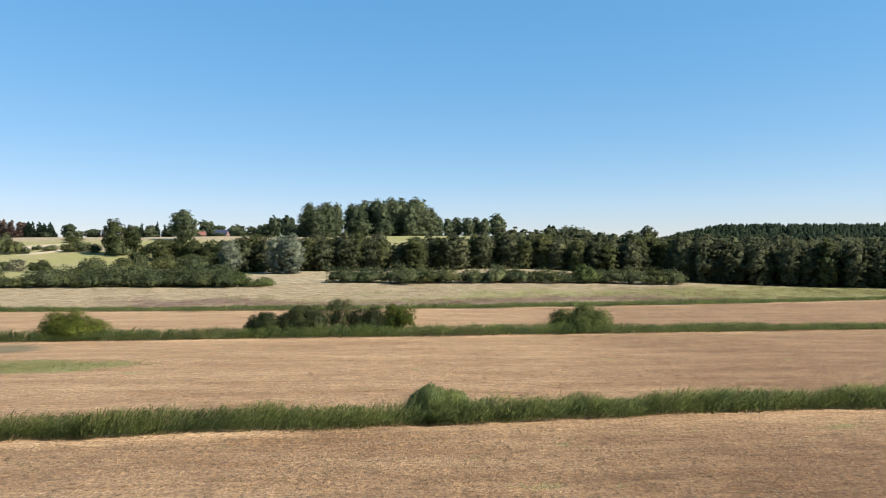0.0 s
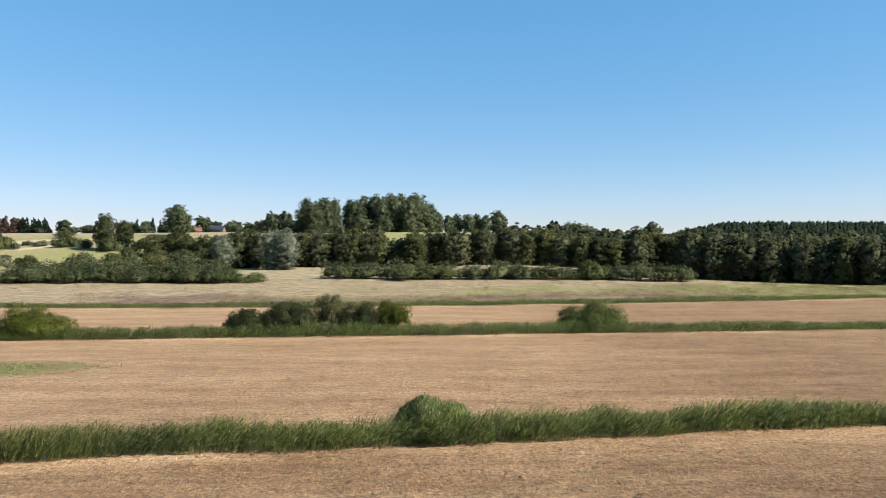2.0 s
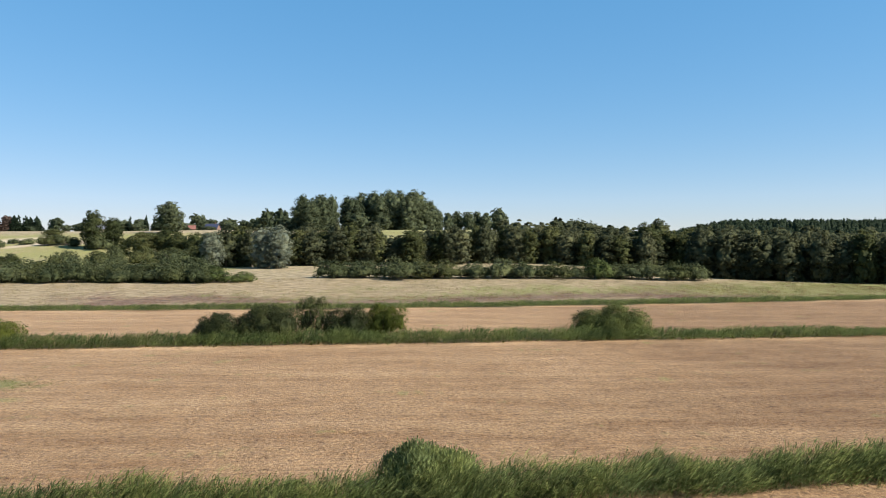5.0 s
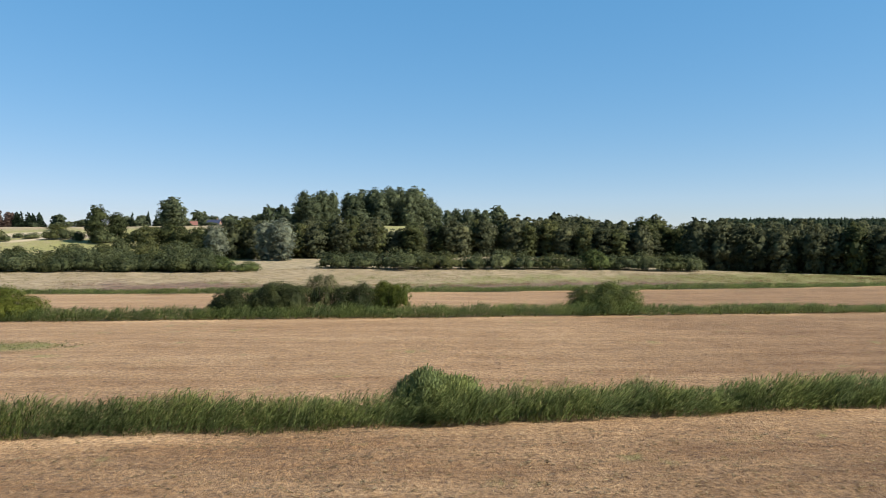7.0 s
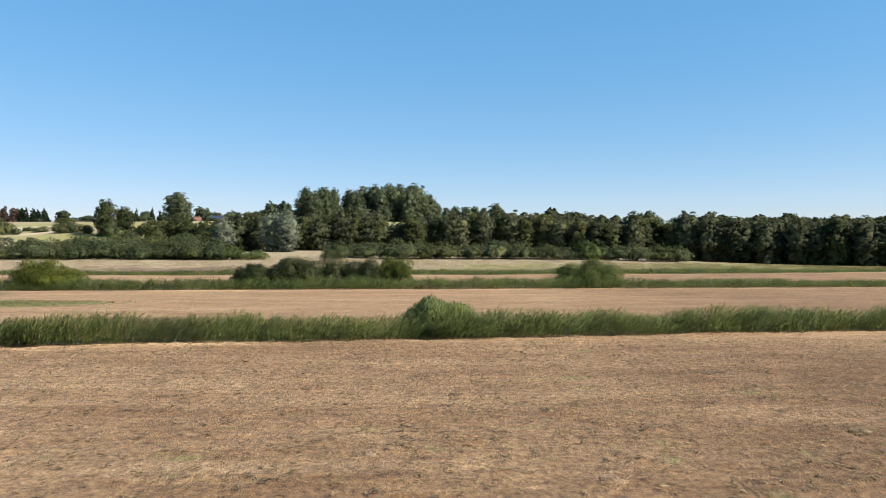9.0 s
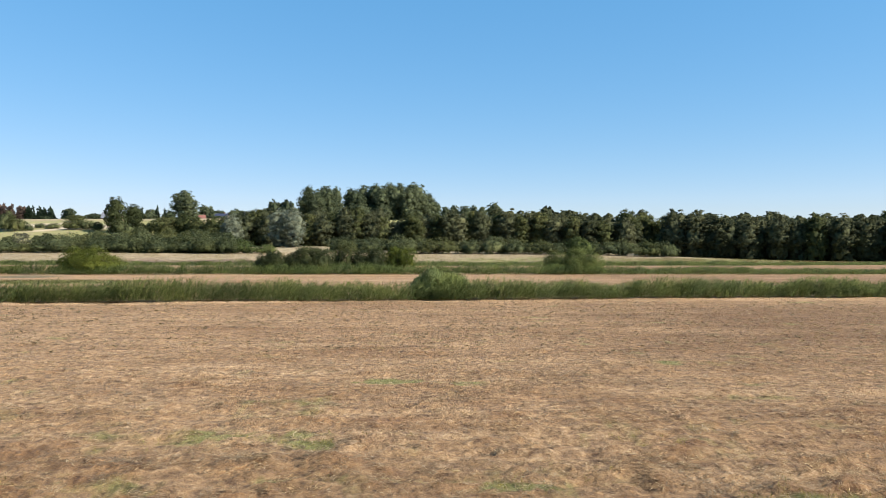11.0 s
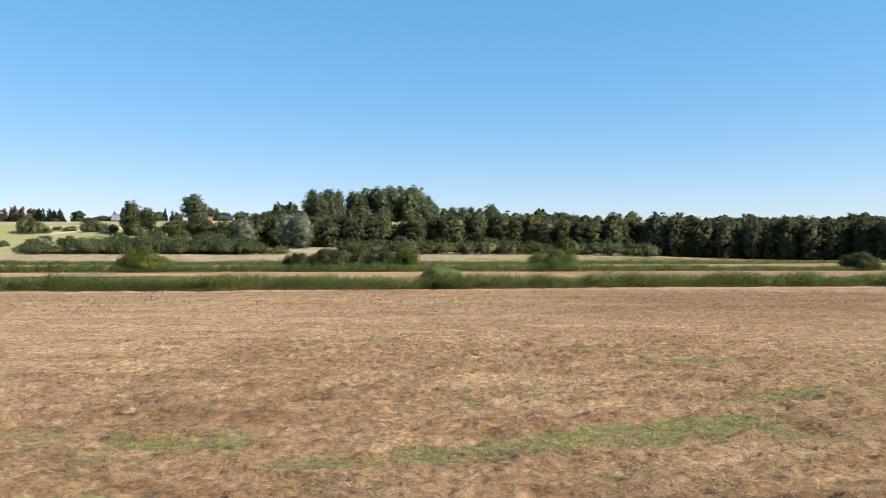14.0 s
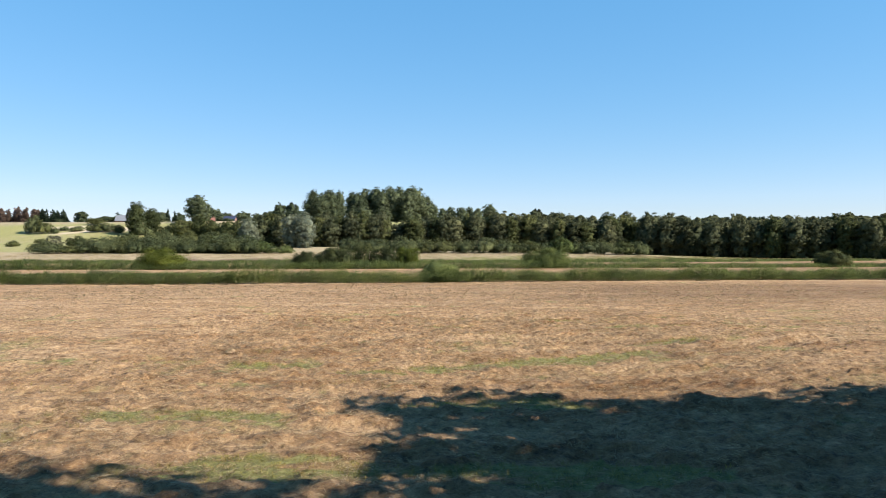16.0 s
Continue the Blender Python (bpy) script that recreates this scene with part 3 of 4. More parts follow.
beyond = step(3, 5, Y - front_3(X))
slope = step(246, 262, Y - 20 * step(-70, -10, X) + 0.02 * np.minimum(X, 0))
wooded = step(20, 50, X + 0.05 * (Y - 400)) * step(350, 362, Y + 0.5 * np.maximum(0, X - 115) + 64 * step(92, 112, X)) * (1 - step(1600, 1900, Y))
def meadow_zones(x, y):
    """Shares of green grass and of brown sorrel in the rough meadow beyond the third reeds."""
    d = y - front_3(x)
    wav = fbm(x / 26, y / 30, 41, 4) - 0.5
    green = 0.85 * np.exp(-(d / 11) ** 2) + 0.75 * np.exp(-((d - 40 - 50 * wav) / 17) ** 2) * step(-90, -40, x) + 0.7 * step(60, 120, x)
    brown = 1.1 * np.exp(-((d - 28 - 30 * wav) / 15) ** 2) * step(0.34, 0.46, fbm(x / 45, y / 60, 45, 3)) * step(-125, -70, x) + 1.0 * np.exp(-((d - 38 - 30 * wav) / 22) ** 2) * step(40, 75, x)
    return np.clip(green + 0.5 * wav, 0, 1), np.clip(brown, 0, 1)


green_zone, brown_zone = meadow_zones(X, Y)
grass = np.maximum(grass, beyond * (1 - slope) * green_zone * 0.75)
heath = beyond * (1 - slope) * brown_zone * 0.85
grass = np.maximum(grass, slope * (0.62 + 0.36 * step(0.40, 0.6, fbm(X / 30, Y / 14, 43, 4))))
pale = np.maximum(beyond * 0.85, slope)
dry = slope * step(-95, -82, X) * (1 - step(352, 372, Y))
grass = grass * (1 - 0.8 * dry)
ridge_field = slope * step(470, 512, Y + WOB * 30) * (1 - step(700, 900, Y)) * (1 - step(-130, -60, X))
sand = (1 - step(0.6, 1.3, ((X + 246) / 34) ** 2 + ((Y - 446) / 15) ** 2 + WOB * 2)) * step(0.3, 0.5, fbm(X / 9, Y / 5, 47, 3))
grass = grass * (1 - 0.85 * ridge_field) * (1 - sand)
pale = pale * (1 - 0.5 * sand)
# the whole wooded area takes the dark floor colour too
dark_floor = np.maximum(dark_floor, wooded)
mud = 1 - step(0.5, 1.3, ((X + 70) / 7) ** 2 + ((Y - 106) / 5.0) ** 2 + WOB * 2)
dark_floor = np.maximum(dark_floor, mud * 0.7)
nx, ny = len(gx), len(gy)
idx = np.arange(nx * ny).reshape(ny, nx)
quads = np.stack([idx[:-1, :-1], idx[:-1, 1:], idx[1:, 1:], idx[1:, :-1]], -1).reshape(-1, 4)
me = mesh_from("ground", np.stack([X, Y, Z], 1), quads, MAT_GROUND, True)
for key, val in (("dark_floor", dark_floor), ("grass", grass), ("heath", heath), ("pale", pale), ("sand", sand), ("thick", thick), ("brown", brown), ("pale_hay", pale_hay)):
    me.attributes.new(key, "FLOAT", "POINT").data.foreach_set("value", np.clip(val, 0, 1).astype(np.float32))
tagged(new("ground", me), "mown hay meadow with pale straw and green patches", "meadow", kind="structure")


def top(x, y):
    """Height of the hay on the ground."""
    return lay(x, y) + relief(x, y)


# ---- reeds along the ditches ----
def reed_bed(name, seed, front, wide, height, x0, x1, per_m2, leaf_w, label, tallness, blades, leafy):
    rng = np.random.default_rng(seed)
    k = int((x1 - x0) * wide * per_m2)
    x = rng.uniform(x0, x1, k)
    off = rng.uniform(0, 1, k)
    edge = (fbm(x / 5.0, x * 0 + seed, seed, 3) - 0.5) * 1.6
    y = front(x) + edge + off * wide * (0.8 + 0.5 * fbm(x / 12, x * 0, seed + 5, 2))
    hump = np.minimum(1, 0.55 + 2.2 * np.minimum(off, 1 - off))
    h = height * tallness(x) * hump * (0.50 + 0.5 * fbm(x / 2.2, y / 1.5, seed + 9, 3) + 0.45 * fbm(x / 8.0, y / 6.0, seed + 11, 2)) * rng.uniform(0.75, 1.08, k)
    z = lay(x, y)
    base = np.stack([x, y, z], 1)
    lean = np.stack([rng.normal(0.24, 0.22, k) + 1.3 * (fbm(x / 1.8, y / 1.2, seed + 3, 2) - 0.5), rng.normal(0, 0.2, k) + 1.0 * (fbm(x / 1.6, y / 1.4, seed + 4, 2) - 0.5), np.ones(k)], 1)
    lean = unit(lean)
    V, F, N, at = [], [], [], 0
    for j in range(blades):
        g = rng.uniform(0, 2 * math.pi, k)
        side = np.stack([np.cos(g), np.sin(g), np.zeros(k)], 1)
        out = np.stack([-np.sin(g), np.cos(g), np.zeros(k)], 1)
        s0 = rng.uniform(0.0, 0.82, k)[:, None]
        hh = h[:, None]
        w = leaf_w * rng.uniform(0.6, 1.4, k)[:, None]
        p0 = base + lean * hh * s0
        rise = rng.uniform(0.20, 0.50, k)[:, None] * (1 - 0.25 * leafy)
        p2 = p0 + (lean * rise + out * rng.uniform(0.04, 0.22, k)[:, None] * (0.7 + 0.5 * leafy)) * hh
        p2 = p2 + np.array((0.12, 0, -0.07)) * hh
        p1 = (p0 + p2) / 2 + np.array((0, 0, 1)) * hh * 0.07
        V.append(face_front(np.stack([p0, p1 - side * w, p2, p1 + side * w], 1)))
        N.append(np.repeat(unit(out * 0.6 + np.array((0.1, -0.3, 0.7)) + rng.normal(0, 0.3, (k, 3))), 4, axis=0))
        F.append(np.arange(4 * k).reshape(-1, 4) + at)
        at += 4 * k
    return tagged(new(name, mesh_from(name, np.concatenate(V), np.concatenate(F), MAT_REED, normals=np.concatenate(N))), label, "reeds", kind="stuff")


reed_bed("reed_bed", 101, front_1, 2.6, 2.1, -62, 72, 86, 0.021, "tall green reeds along a ditch in mown meadow", lambda x: 1 + 0 * x, 6, 1.0)
reed_bed("reed_bed", 102, front_2, 4.0, 2.0, -110, 114, 27, 0.038, "band of green reeds between two mown fields", lambda x: 1 - 0.35 * step(20, 70, x), 5, 0.5)
reed_bed("reed_bed", 103, front_3, 4.5, 1.4, -148, 160, 11, 0.07, "far band of green reeds across the meadow", lambda x: 1 - 0.2 * step(60, 120, x), 5, 0.4)


# ---- straw lying on the mown field ----
def straw(name, seed, x0, x1, y0, y1, per_m2, long, wide, mat, label, category, flat=0.06, mask=None, tuft=1):
    """Stalks lying on the field; tuft: how many lie together in one handful."""
    rng = np.random.default_rng(seed)
    k = int((x1 - x0) * (y1 - y0) * per_m2 / tuft)
    x, y = rng.uniform(x0, x1, k), rng.uniform(y0, y1, k)
    keep = mask(x, y, rng) if mask else rng.uniform(0, 1, k) < 0.25 + 1.5 * np.maximum(fbm(x / 1.5, y / 0.75, 11, 4) - 0.40, 0) * 3
    x, y = np.repeat(x[keep], tuft), np.repeat(y[keep], tuft)
    k = len(x)
    lift = np.repeat(rng.uniform(0.2, 1.0, k // tuft), tuft) * (tuft > 1)
    g = np.repeat(rng.uniform(0, 2 * math.pi, k // tuft), tuft) + rng.normal(0, 0.75, k)
    x, y = x + rng.normal(0, 0.045, k) * (tuft > 1), y + rng.normal(0, 0.045, k) * (tuft > 1)
    p = np.stack([x, y, top(x, y) + rng.uniform(-0.01, 0.03, k) + lift * rng.uniform(0, 0.07, k)], 1)
    d = unit(np.stack([np.cos(g), np.sin(g), rng.normal(flat, 0.5 * flat + 0.08, k) + 0.08 * lift], 1))
    s = unit(np.stack([-d[:, 1], d[:, 0], rng.normal(0, 0.4, k)], 1))
    L = long * rng.uniform(0.5, 1.4, k)[:, None]
    w = wide * rng.uniform(0.6, 1.5, k)[:, None]
    m = p + d * L * 0.5 + np.array((0, 0, 1)) * L * 0.07
    e = p + d * L
    V = np.stack([p, m - s * w, e, m + s * w], 1)
    down = np.cross(V[:, 2] - V[:, 0], V[:, 3] - V[:, 1])[:, 2] < 0
    V[down] = V[down][:, (0, 3, 2, 1)]
    bend = np.repeat(unit(np.array((0, 0, 1.0)) + rng.normal(0, 0.3, (k, 3))), 4, axis=0)
    return tagged(new(name, mesh_from(name, V.reshape(-1, 3), np.arange(4 * k).reshape(-1, 4), mat, normals=bend)), label, category, kind="stuff")


straw("hay", 201, -13, 13, -27, 10, 200, 0.19, 0.0060, MAT_HAY, "loose dry mown hay lying in tufts on the field", "hay", tuft=9)
straw("hay", 202, 14, 36, -26, 26, 32, 0.20, 0.009, MAT_HAY, "dry mown hay in tufts across the field", "hay", tuft=8)
straw("hay", 205, -36, -14, -26, 26, 32, 0.20, 0.009, MAT_HAY, "dry mown hay in tufts over the meadow", "hay", tuft=8)
straw("hay", 206, -14, 14, 10, 26, 70, 0.22, 0.008, MAT_HAY, "dry mown hay in low tufts before the ditch", "hay", tuft=8)
straw("hay", 203, -50, 50, 26, 58, 17, 0.26, 0.014, MAT_HAY, "dry mown hay beside the ditch", "hay", tuft=7)


def at_foot(front, wide):
    return lambda x, y, rng: np.abs(y - front(x) - 0.3 - (fbm(x / 5.0, x * 0 + 101, 101, 3) - 0.5) * 1.6) < wide * rng.uniform(0, 1, len(x)) * (0.4 + fbm(x / 3.0, y * 0, 71, 2))


straw("fringe_grass", 231, -50, 52, 52, 69, 34, 0.42, 0.016, MAT_SEDGE, "rough yellow-green grass at the foot of the reeds", "grass", 1.2, at_foot(front_1, 1.0), 5)
straw("fringe_grass", 232, -92, 96, 111, 133, 12, 0.60, 0.032, MAT_SEDGE, "rough yellow-green grass along the ditch reeds", "grass", 1.2, at_foot(front_2, 1.6), 5)


def grassy(x, y, rng):
    g = step(0.56, 0.72, fbm(x / 7.0, y / 2.2, 31, 4)) * 0.12
    g = np.maximum(g, 0.95 * green_share(x, y))
    return rng.uniform(0, 1, len(x)) < g


straw("stubble_grass", 204, -18, 18, -33, 12, 130, 0.12, 0.005, MAT_GRASS, "short green grass regrowing between the hay", "grass", 1.3, grassy, 6)

# ---- rough meadow beyond the third reeds, and the green hollow ----
def hollow(x, y, rng):
    return ((x + 62) / 24) ** 2 + ((y - 88.5 - 0.12 * (x + 62)) / 7.0) ** 2 < rng.uniform(0.1, 1.15, len(x))


straw("hollow_grass", 211, -95, -36, 78, 99, 30, 0.26, 0.020, MAT_SEDGE, "green sedge in a hollow of the mown field", "grass", 0.9, hollow)


def tussocks(name, seed, count, mat, label, share, tall):
    """Tufts of rough grass on the meadow beyond the third reeds."""
    rng = np.random.default_rng(seed)
    x, y = rng.uniform(-165, 185, count), rng.uniform(178, 282, count)
    green, brown = meadow_zones(x, y)
    keep = (y > front_3(x) + 3) & (rng.uniform(0, 1, count) < share(green, brown)) & (fbm(x / 3.0, y / 9.0, seed, 3) > 0.42) & (y < 262 - 16 * step(-50, -70, x) + 20 * step(98, 112, x) - 0.5 * np.maximum(0, x - 115))
    x, y = np.repeat(x[keep], 6), np.repeat(y[keep], 6)
    k = len(x)
    x, y = x + rng.normal(0, 0.9, k), y + rng.normal(0, 0.9, k)
    p = np.stack([x, y, lay(x, y) - 0.05], 1)
    h = tall * rng.uniform(0.5, 1.4, k)[:, None]
    d = unit(np.stack([rng.normal(-0.1, 0.5, k), rng.normal(0, 0.5, k), np.ones(k)], 1))
    g = rng.uniform(0, 2 * math.pi, k)
    w = np.stack([np.cos(g), np.sin(g), np.zeros(k)], 1) * rng.uniform(0.04, 0.13, k)[:, None]
    v = np.stack([p, p + d * h * 0.6 - w, p + d * h, p + d * h * 0.6 + w], 1)
    v = face_front(v)
    return tagged(new(name, mesh_from(name, v, np.arange(4 * k).reshape(-1, 4), mat, normals=np.repeat(unit(rng.normal(0, 0.3, (k, 3)) + np.array((0, 0, 1))), 4, axis=0))), label, "grass", kind="stuff")


tussocks("dry_grass", 221, 22000, MAT_TUFT, "tufts of dry straw-coloured grass in rough meadow", lambda g, b: 0.32 * (1 - g) * (1 - b), 0.36)
tussocks("green_grass", 222, 16000, MAT_SEDGE, "tufts of green sedge in the rough meadow", lambda g, b: 0.9 * g, 0.30)
tussocks("brown_sorrel", 223, 16000, MAT_SORREL, "reddish brown seeding sorrel in the rough meadow", lambda g, b: 0.5 * b, 0.36)


# ---- heaps of raked hay ----
def hay_clump(seed, wide, high):
    """A ragged mound of straw: a lumpy core under loose stalks."""
    rng = np.random.default_rng(seed)
    root = tagged(new("hay_clump"), "small ragged heap of brown mown hay", "hay", "hay clumps")
    rings, sides = 5, 14
    v = [(0, 0, high)]
    for i in range(1, rings + 1):
        for j in range(sides):
            g, q = 2 * math.pi * j / sides, i / rings
            r = wide * q * rng.uniform(0.8, 1.15)
            v.append((r * math.cos(g), 0.75 * r * math.sin(g), high * (1 - q ** 1.4) * rng.uniform(0.7, 1.2) - 0.09 * q))
    bm = bmesh.new()
    bv = [bm.verts.new(p) for p in v]
    for j in range(sides):
        bm.faces.new((bv[0], bv[1 + j], bv[1 + (j + 1) % sides]))
    for i in range(rings - 1):
        for j in range(sides):
            a, b = 1 + i * sides + j, 1 + i * sides + (j + 1) % sides
            bm.faces.new((bv[a], bv[a + sides], bv[b + sides], bv[b]))
    bmesh.ops.recalc_face_normals(bm, faces=bm.faces)
    for face in bm.faces:
        face.smooth = True
    me = bpy.data.meshes.new("core")
    bm.to_mesh(me)
    bm.free()
    me.materials.append(MAT_HEAP)
    part("core", me, root)
    k = 170
    g, q = rng.uniform(0, 2 * math.pi, k), np.sqrt(rng.uniform(0, 1, k))
    p = np.stack([wide * q * np.cos(g), 0.75 * wide * q * np.sin(g), high * (1 - q ** 1.6) * 0.95], 1)
    t = rng.uniform(0, 2 * math.pi, k)
    d = unit(np.stack([np.cos(t), np.sin(t), rng.normal(0.15, 0.3, k)], 1))
    side = unit(np.stack([-d[:, 1], d[:, 0], rng.normal(0, 0.4, k)], 1))
    L = rng.uniform(0.12, 0.34, k)[:, None]
    w = rng.uniform(0.006, 0.014, k)[:, None]
    V = np.stack([p, p + d * L / 2 - side * w + (0, 0, 0.02), p + d * L, p + d * L / 2 + side * w + (0, 0, 0.02)], 1).reshape(-1, 3)
    part("straw", mesh_from("straw", V, np.arange(4 * k).reshape(-1, 4), MAT_HAY), root)
    return root


clumps = [hay_clump(400 + k, (0.42, 0.55, 0.36)[k], (0.17, 0.2, 0.22)[k]) for k in range(3)]
MORE = [(-19 + 50 * a ** 0.8, -14 + 56 * b) for a, b in np.random.default_rng(45).uniform(0, 1, (90, 2))]
CLUMPS = [(3.5, 58.4), (-9.2, 54.8), (26.4, 59.0), (10.5, 27.5), (12.5, 28.1), (-7.4, 31.3), (-3.9, 34.6), (11.9, 30.8), (5.3, 33.4), (5.7, -1.3), (-1.6, -1.6), (-7.0, 6.4), (8.2, -2.0), (-4.9, 9.6), (-0.8, 1.0), (13.0, 28.0),
          (-12.2, 22.9), (17.0, 20.9), (-12.3, 11.3), (3.6, -14.0), (-6.3, -6.1), (10.6, -9.3), (-10.8, -6.0), (1.5, 3.1), (9.7, 3.4), (-18.8, 9.5), (-4.1, 15.5), (25.6, 15.3), (-22.0, 4.7), (1.6, -17.5), (10.4, 53.9), (-3.5, 52.0)]
rng = np.random.default_rng(44)
for k, (x, y) in enumerate(CLUMPS + MORE):
    c = clumps[k % 3] if k < 3 else copy_thing(clumps[k % 3], Matrix())
    c.matrix_basis = pose(x, y, float(top(np.array([x]), np.array([y]))[0]) - (0.08 if k < len(CLUMPS) else 0.03), 0, 0, rng.uniform(-40, 40)) @ Matrix.Diagonal((*[rng.uniform(0.7, 1.3) if k < len(CLUMPS) else rng.uniform(0.45, 1.0)] * 2, rng.uniform(0.3, 0.6), 1))

# ---- bushes in the reeds ----
stand(bush("bush", 1, 8.2, 6, 4.0, MAT_THICKET, 17000, 0.11, "dense dark green willow bush in the reeds", 12), -31.5, 123.0, again=False)
stand(bush("bush", 2, 10.5, 7, 5.0, MAT_THICKET, 20000, 0.11, "dense dark grey-green willow bush in the reeds", 15), -25, 124.0, again=False)
stand(bush("bush", 3, 6.0, 5, 6.2, MAT_OLIVE, 7000, 0.11, "tall thin brownish willow bush with bare twigs", 9, dense=0.4, stem_count=16), -18.9, 125.5, again=False)
stand(bush("bush", 7, 8.5, 6, 4.7, MAT_THICKET, 16000, 0.11, "grey-green willow bush beside a larger one", 12), -12.9, 124.5, again=False)
stand(bush("bush", 8, 6.5, 5, 5.0, MAT_BRIGHT, 12000, 0.11, "yellow-green willow bush at the end of a thicket", 10), -8.4, 125.8, again=False)
stand(bush("bush", 4, 12.0, 8, 4.7, MAT_BUSH, 22000, 0.115, "broad rounded dark green bush in the reeds", 15), 26, 127, again=False)
stand(bush("bush", 5, 11.4, 8, 4.8, MAT_BRIGHT, 19000, 0.12, "rounded bright yellow-green bush in the reeds", 13), -65, 119, again=False)
stand(bush("bush", 16, 5.8, 3.6, 2.75, MAT_SALLOW, 24000, 0.11, "light green willow shrub rising from the reeds", 18, dense=0.3, upright=True), -0.8, 61.1, again=False)
stand(bush("bush", 9, 8.5, 6, 4.2, MAT_THICKET, 9000, 0.14, "low dull green bush among the reeds", 12), 98, 131, again=False)

# ---- willow hedges at the far edge of the meadow ----
shrubs = [bush("willow_shrub", 20 + k, 13, 10, 6.0, (MAT_OSIER, MAT_OSIER, MAT_OLIVE, MAT_OSIER)[k], 2100, 0.27, "rounded grey-green willow shrub in a hedge", 13, "willow hedge", big=1.25) for k in range(4)]
rng = np.random.default_rng(5)
spots = [(x, 242 + rng.uniform(0, 5), (5.2 if x > -150 else 3.9) * rng.uniform(0.88, 1.1), rng.uniform(9, 14)) for x in np.arange(-163, -76, 5.4)]
spots += [(x, 254 + rng.uniform(0, 6), rng.uniform(5.4, 7.0), rng.uniform(11, 15)) for x in np.arange(-142, -80, 8.5)]
spots += [(-88, 246, 6.6, 13), (-96, 248, 6.0, 12)]
spots += [(-39.7, 268, 5.4, 12), (-28.6, 269, 5.4, 11.5), (-15.8, 268, 6.3, 15.5), (-0.4, 268, 5.6, 14), (11.5, 269, 4.8, 12), (20.1, 268, 6.2, 10), (29.6, 268, 5.2, 11), (39.2, 268, 5.0, 12)]
spots += [(47.5, 269, 4.0, 11), (67, 268, 4.7, 11), (74.2, 268, 5.8, 10.5), (82.4, 268, 5.8, 12), (89.6, 268, 5.4, 10), (-34, 273, 4.8, 12), (-8, 274, 5.2, 13), (25, 274, 5.0, 12), (62, 272, 4.4, 11)]
stand_all(shrubs, spots, 51, (5.3, 9.6))
fresh = bush("willow_shrub", 27, 12, 9, 6.0, MAT_FRESH, 2200, 0.30, "fresh light green willow shrub at the end of a hedge", 12, "willow hedge", big=1.2)
stand_all([fresh], [(-72, 243, 4.5, 11), (-64.5, 244, 2.9, 9), (56.1, 268, 6.3, 12.5)], 66, (5.4, 10.5))

# ---- scrub on the slope ----
scrub = [bush("scrub_bush", 30 + k, 12, 10, 7.0, (MAT_OSIER, MAT_OLIVE)[k % 2], 1800, 0.35, "rounded dark green bush on the grassy slope", 13, "scrub on the slope", big=1.2) for k in range(4)]
stand_all(scrub, [(-279, 432, 12, 11), (-269, 426, 9.5, 13), (-260, 425, 4.4, 5.3), (-253, 470, 4.2, 17), (-251, 436, 3.8, 9.4), (-236, 432, 5.9, 12), (-229, 436, 5.8, 13)] + [
                  (-218, 430, 5.6, 10), (-198, 418, 7.0, 16), (-198, 336, 6.0, 12), (-171, 332, 7.5, 15), (-156, 330, 7.2, 14), (-150, 338, 9.5, 8), (-140, 342, 8.5, 13),
                  (-122, 335, 8.0, 17), (-208, 318, 2.5, 10), (-144, 326, 6.0, 9), (-300, 420, 4, 8), (-288, 405, 3, 6), (-243, 455, 3, 8), (-210, 440, 4, 9), (-185, 428, 5, 12), (-225, 352, 4, 7), (-240, 372, 2.5, 6), (-180, 455, 4, 10), (-172, 430, 5, 10), (-262, 440, 3, 7), (-162, 350, 6, 12), (-148, 362, 7, 12), (-236, 340, 3.5, 9)], 52, (7.0, 12))
stand(bush("dead_shrub", 36, 11, 9, 6.0, MAT_GREY, 1500, 0.35, "half-bare grey shrub on the slope", 10, dense=0), -215, 345, again=False)

# ---- trees on the slope and along the ridge ----
olive = [tree("willow_tree", 60 + k, 13, 6.0, MAT_OLIVE, 3000, 0.40, "olive green willow tree on the slope", "tree", 0.05, 16, "round", "slope trees") for k in range(2)]
stand_all(olive, [(-165, 400, 12, 17), (-154, 402, 13.5, 11), (-145, 398, 12, 12), (-134, 392, 12.5, 12), (-124, 386, 13, 11), (-112, 370, 13, 12), (-103, 362, 15, 12), (-130, 350, 8, 14), (-116, 344, 9, 13), (-176, 395, 6, 12)], 53, (13, 12))
dark = [tree("alder_tree", 62 + k, 18, 5.2, (MAT_ALDER, MAT_OLIVE)[k], 3200, 0.38, "dark green tree between silver willows", "tree", 0.02, 20, "round", "wood edge") for k in range(2)]
stand_all(dark, [(-97, 330, 17, 12), (-92, 336, 18.3, 13), (-86, 332, 17.3, 12), (-67, 340, 16.2, 13), (-60, 338, 15.3, 13), (-80, 342, 17.3, 13), (-72, 350, 16, 13), (-104, 340, 13.8, 12)], 64, (18, 10.4))
silver = [tree("silver_willow", 64 + k, 20, 5.2, MAT_WILLOW, 4600, 0.30, "silvery grey-leaved willow tree at the wood edge", "tree", 0.05, 20, "round", "silver willows") for k in range(2)]
stand_all(silver, [(-101, 323, 15.6, 12), (-77, 319, 17.4, 13), (-70, 316, 18.3, 13)], 54, (20, 10.4))
lone = [tree("oak_tree", 66 + k, 20, 7.0, (MAT_POPLAR, MAT_THICKET)[k], 4200, 0.42, "dark green broad-crowned oak standing on the slope", "tree", 0.02, 20, "round") for k in range(2)]
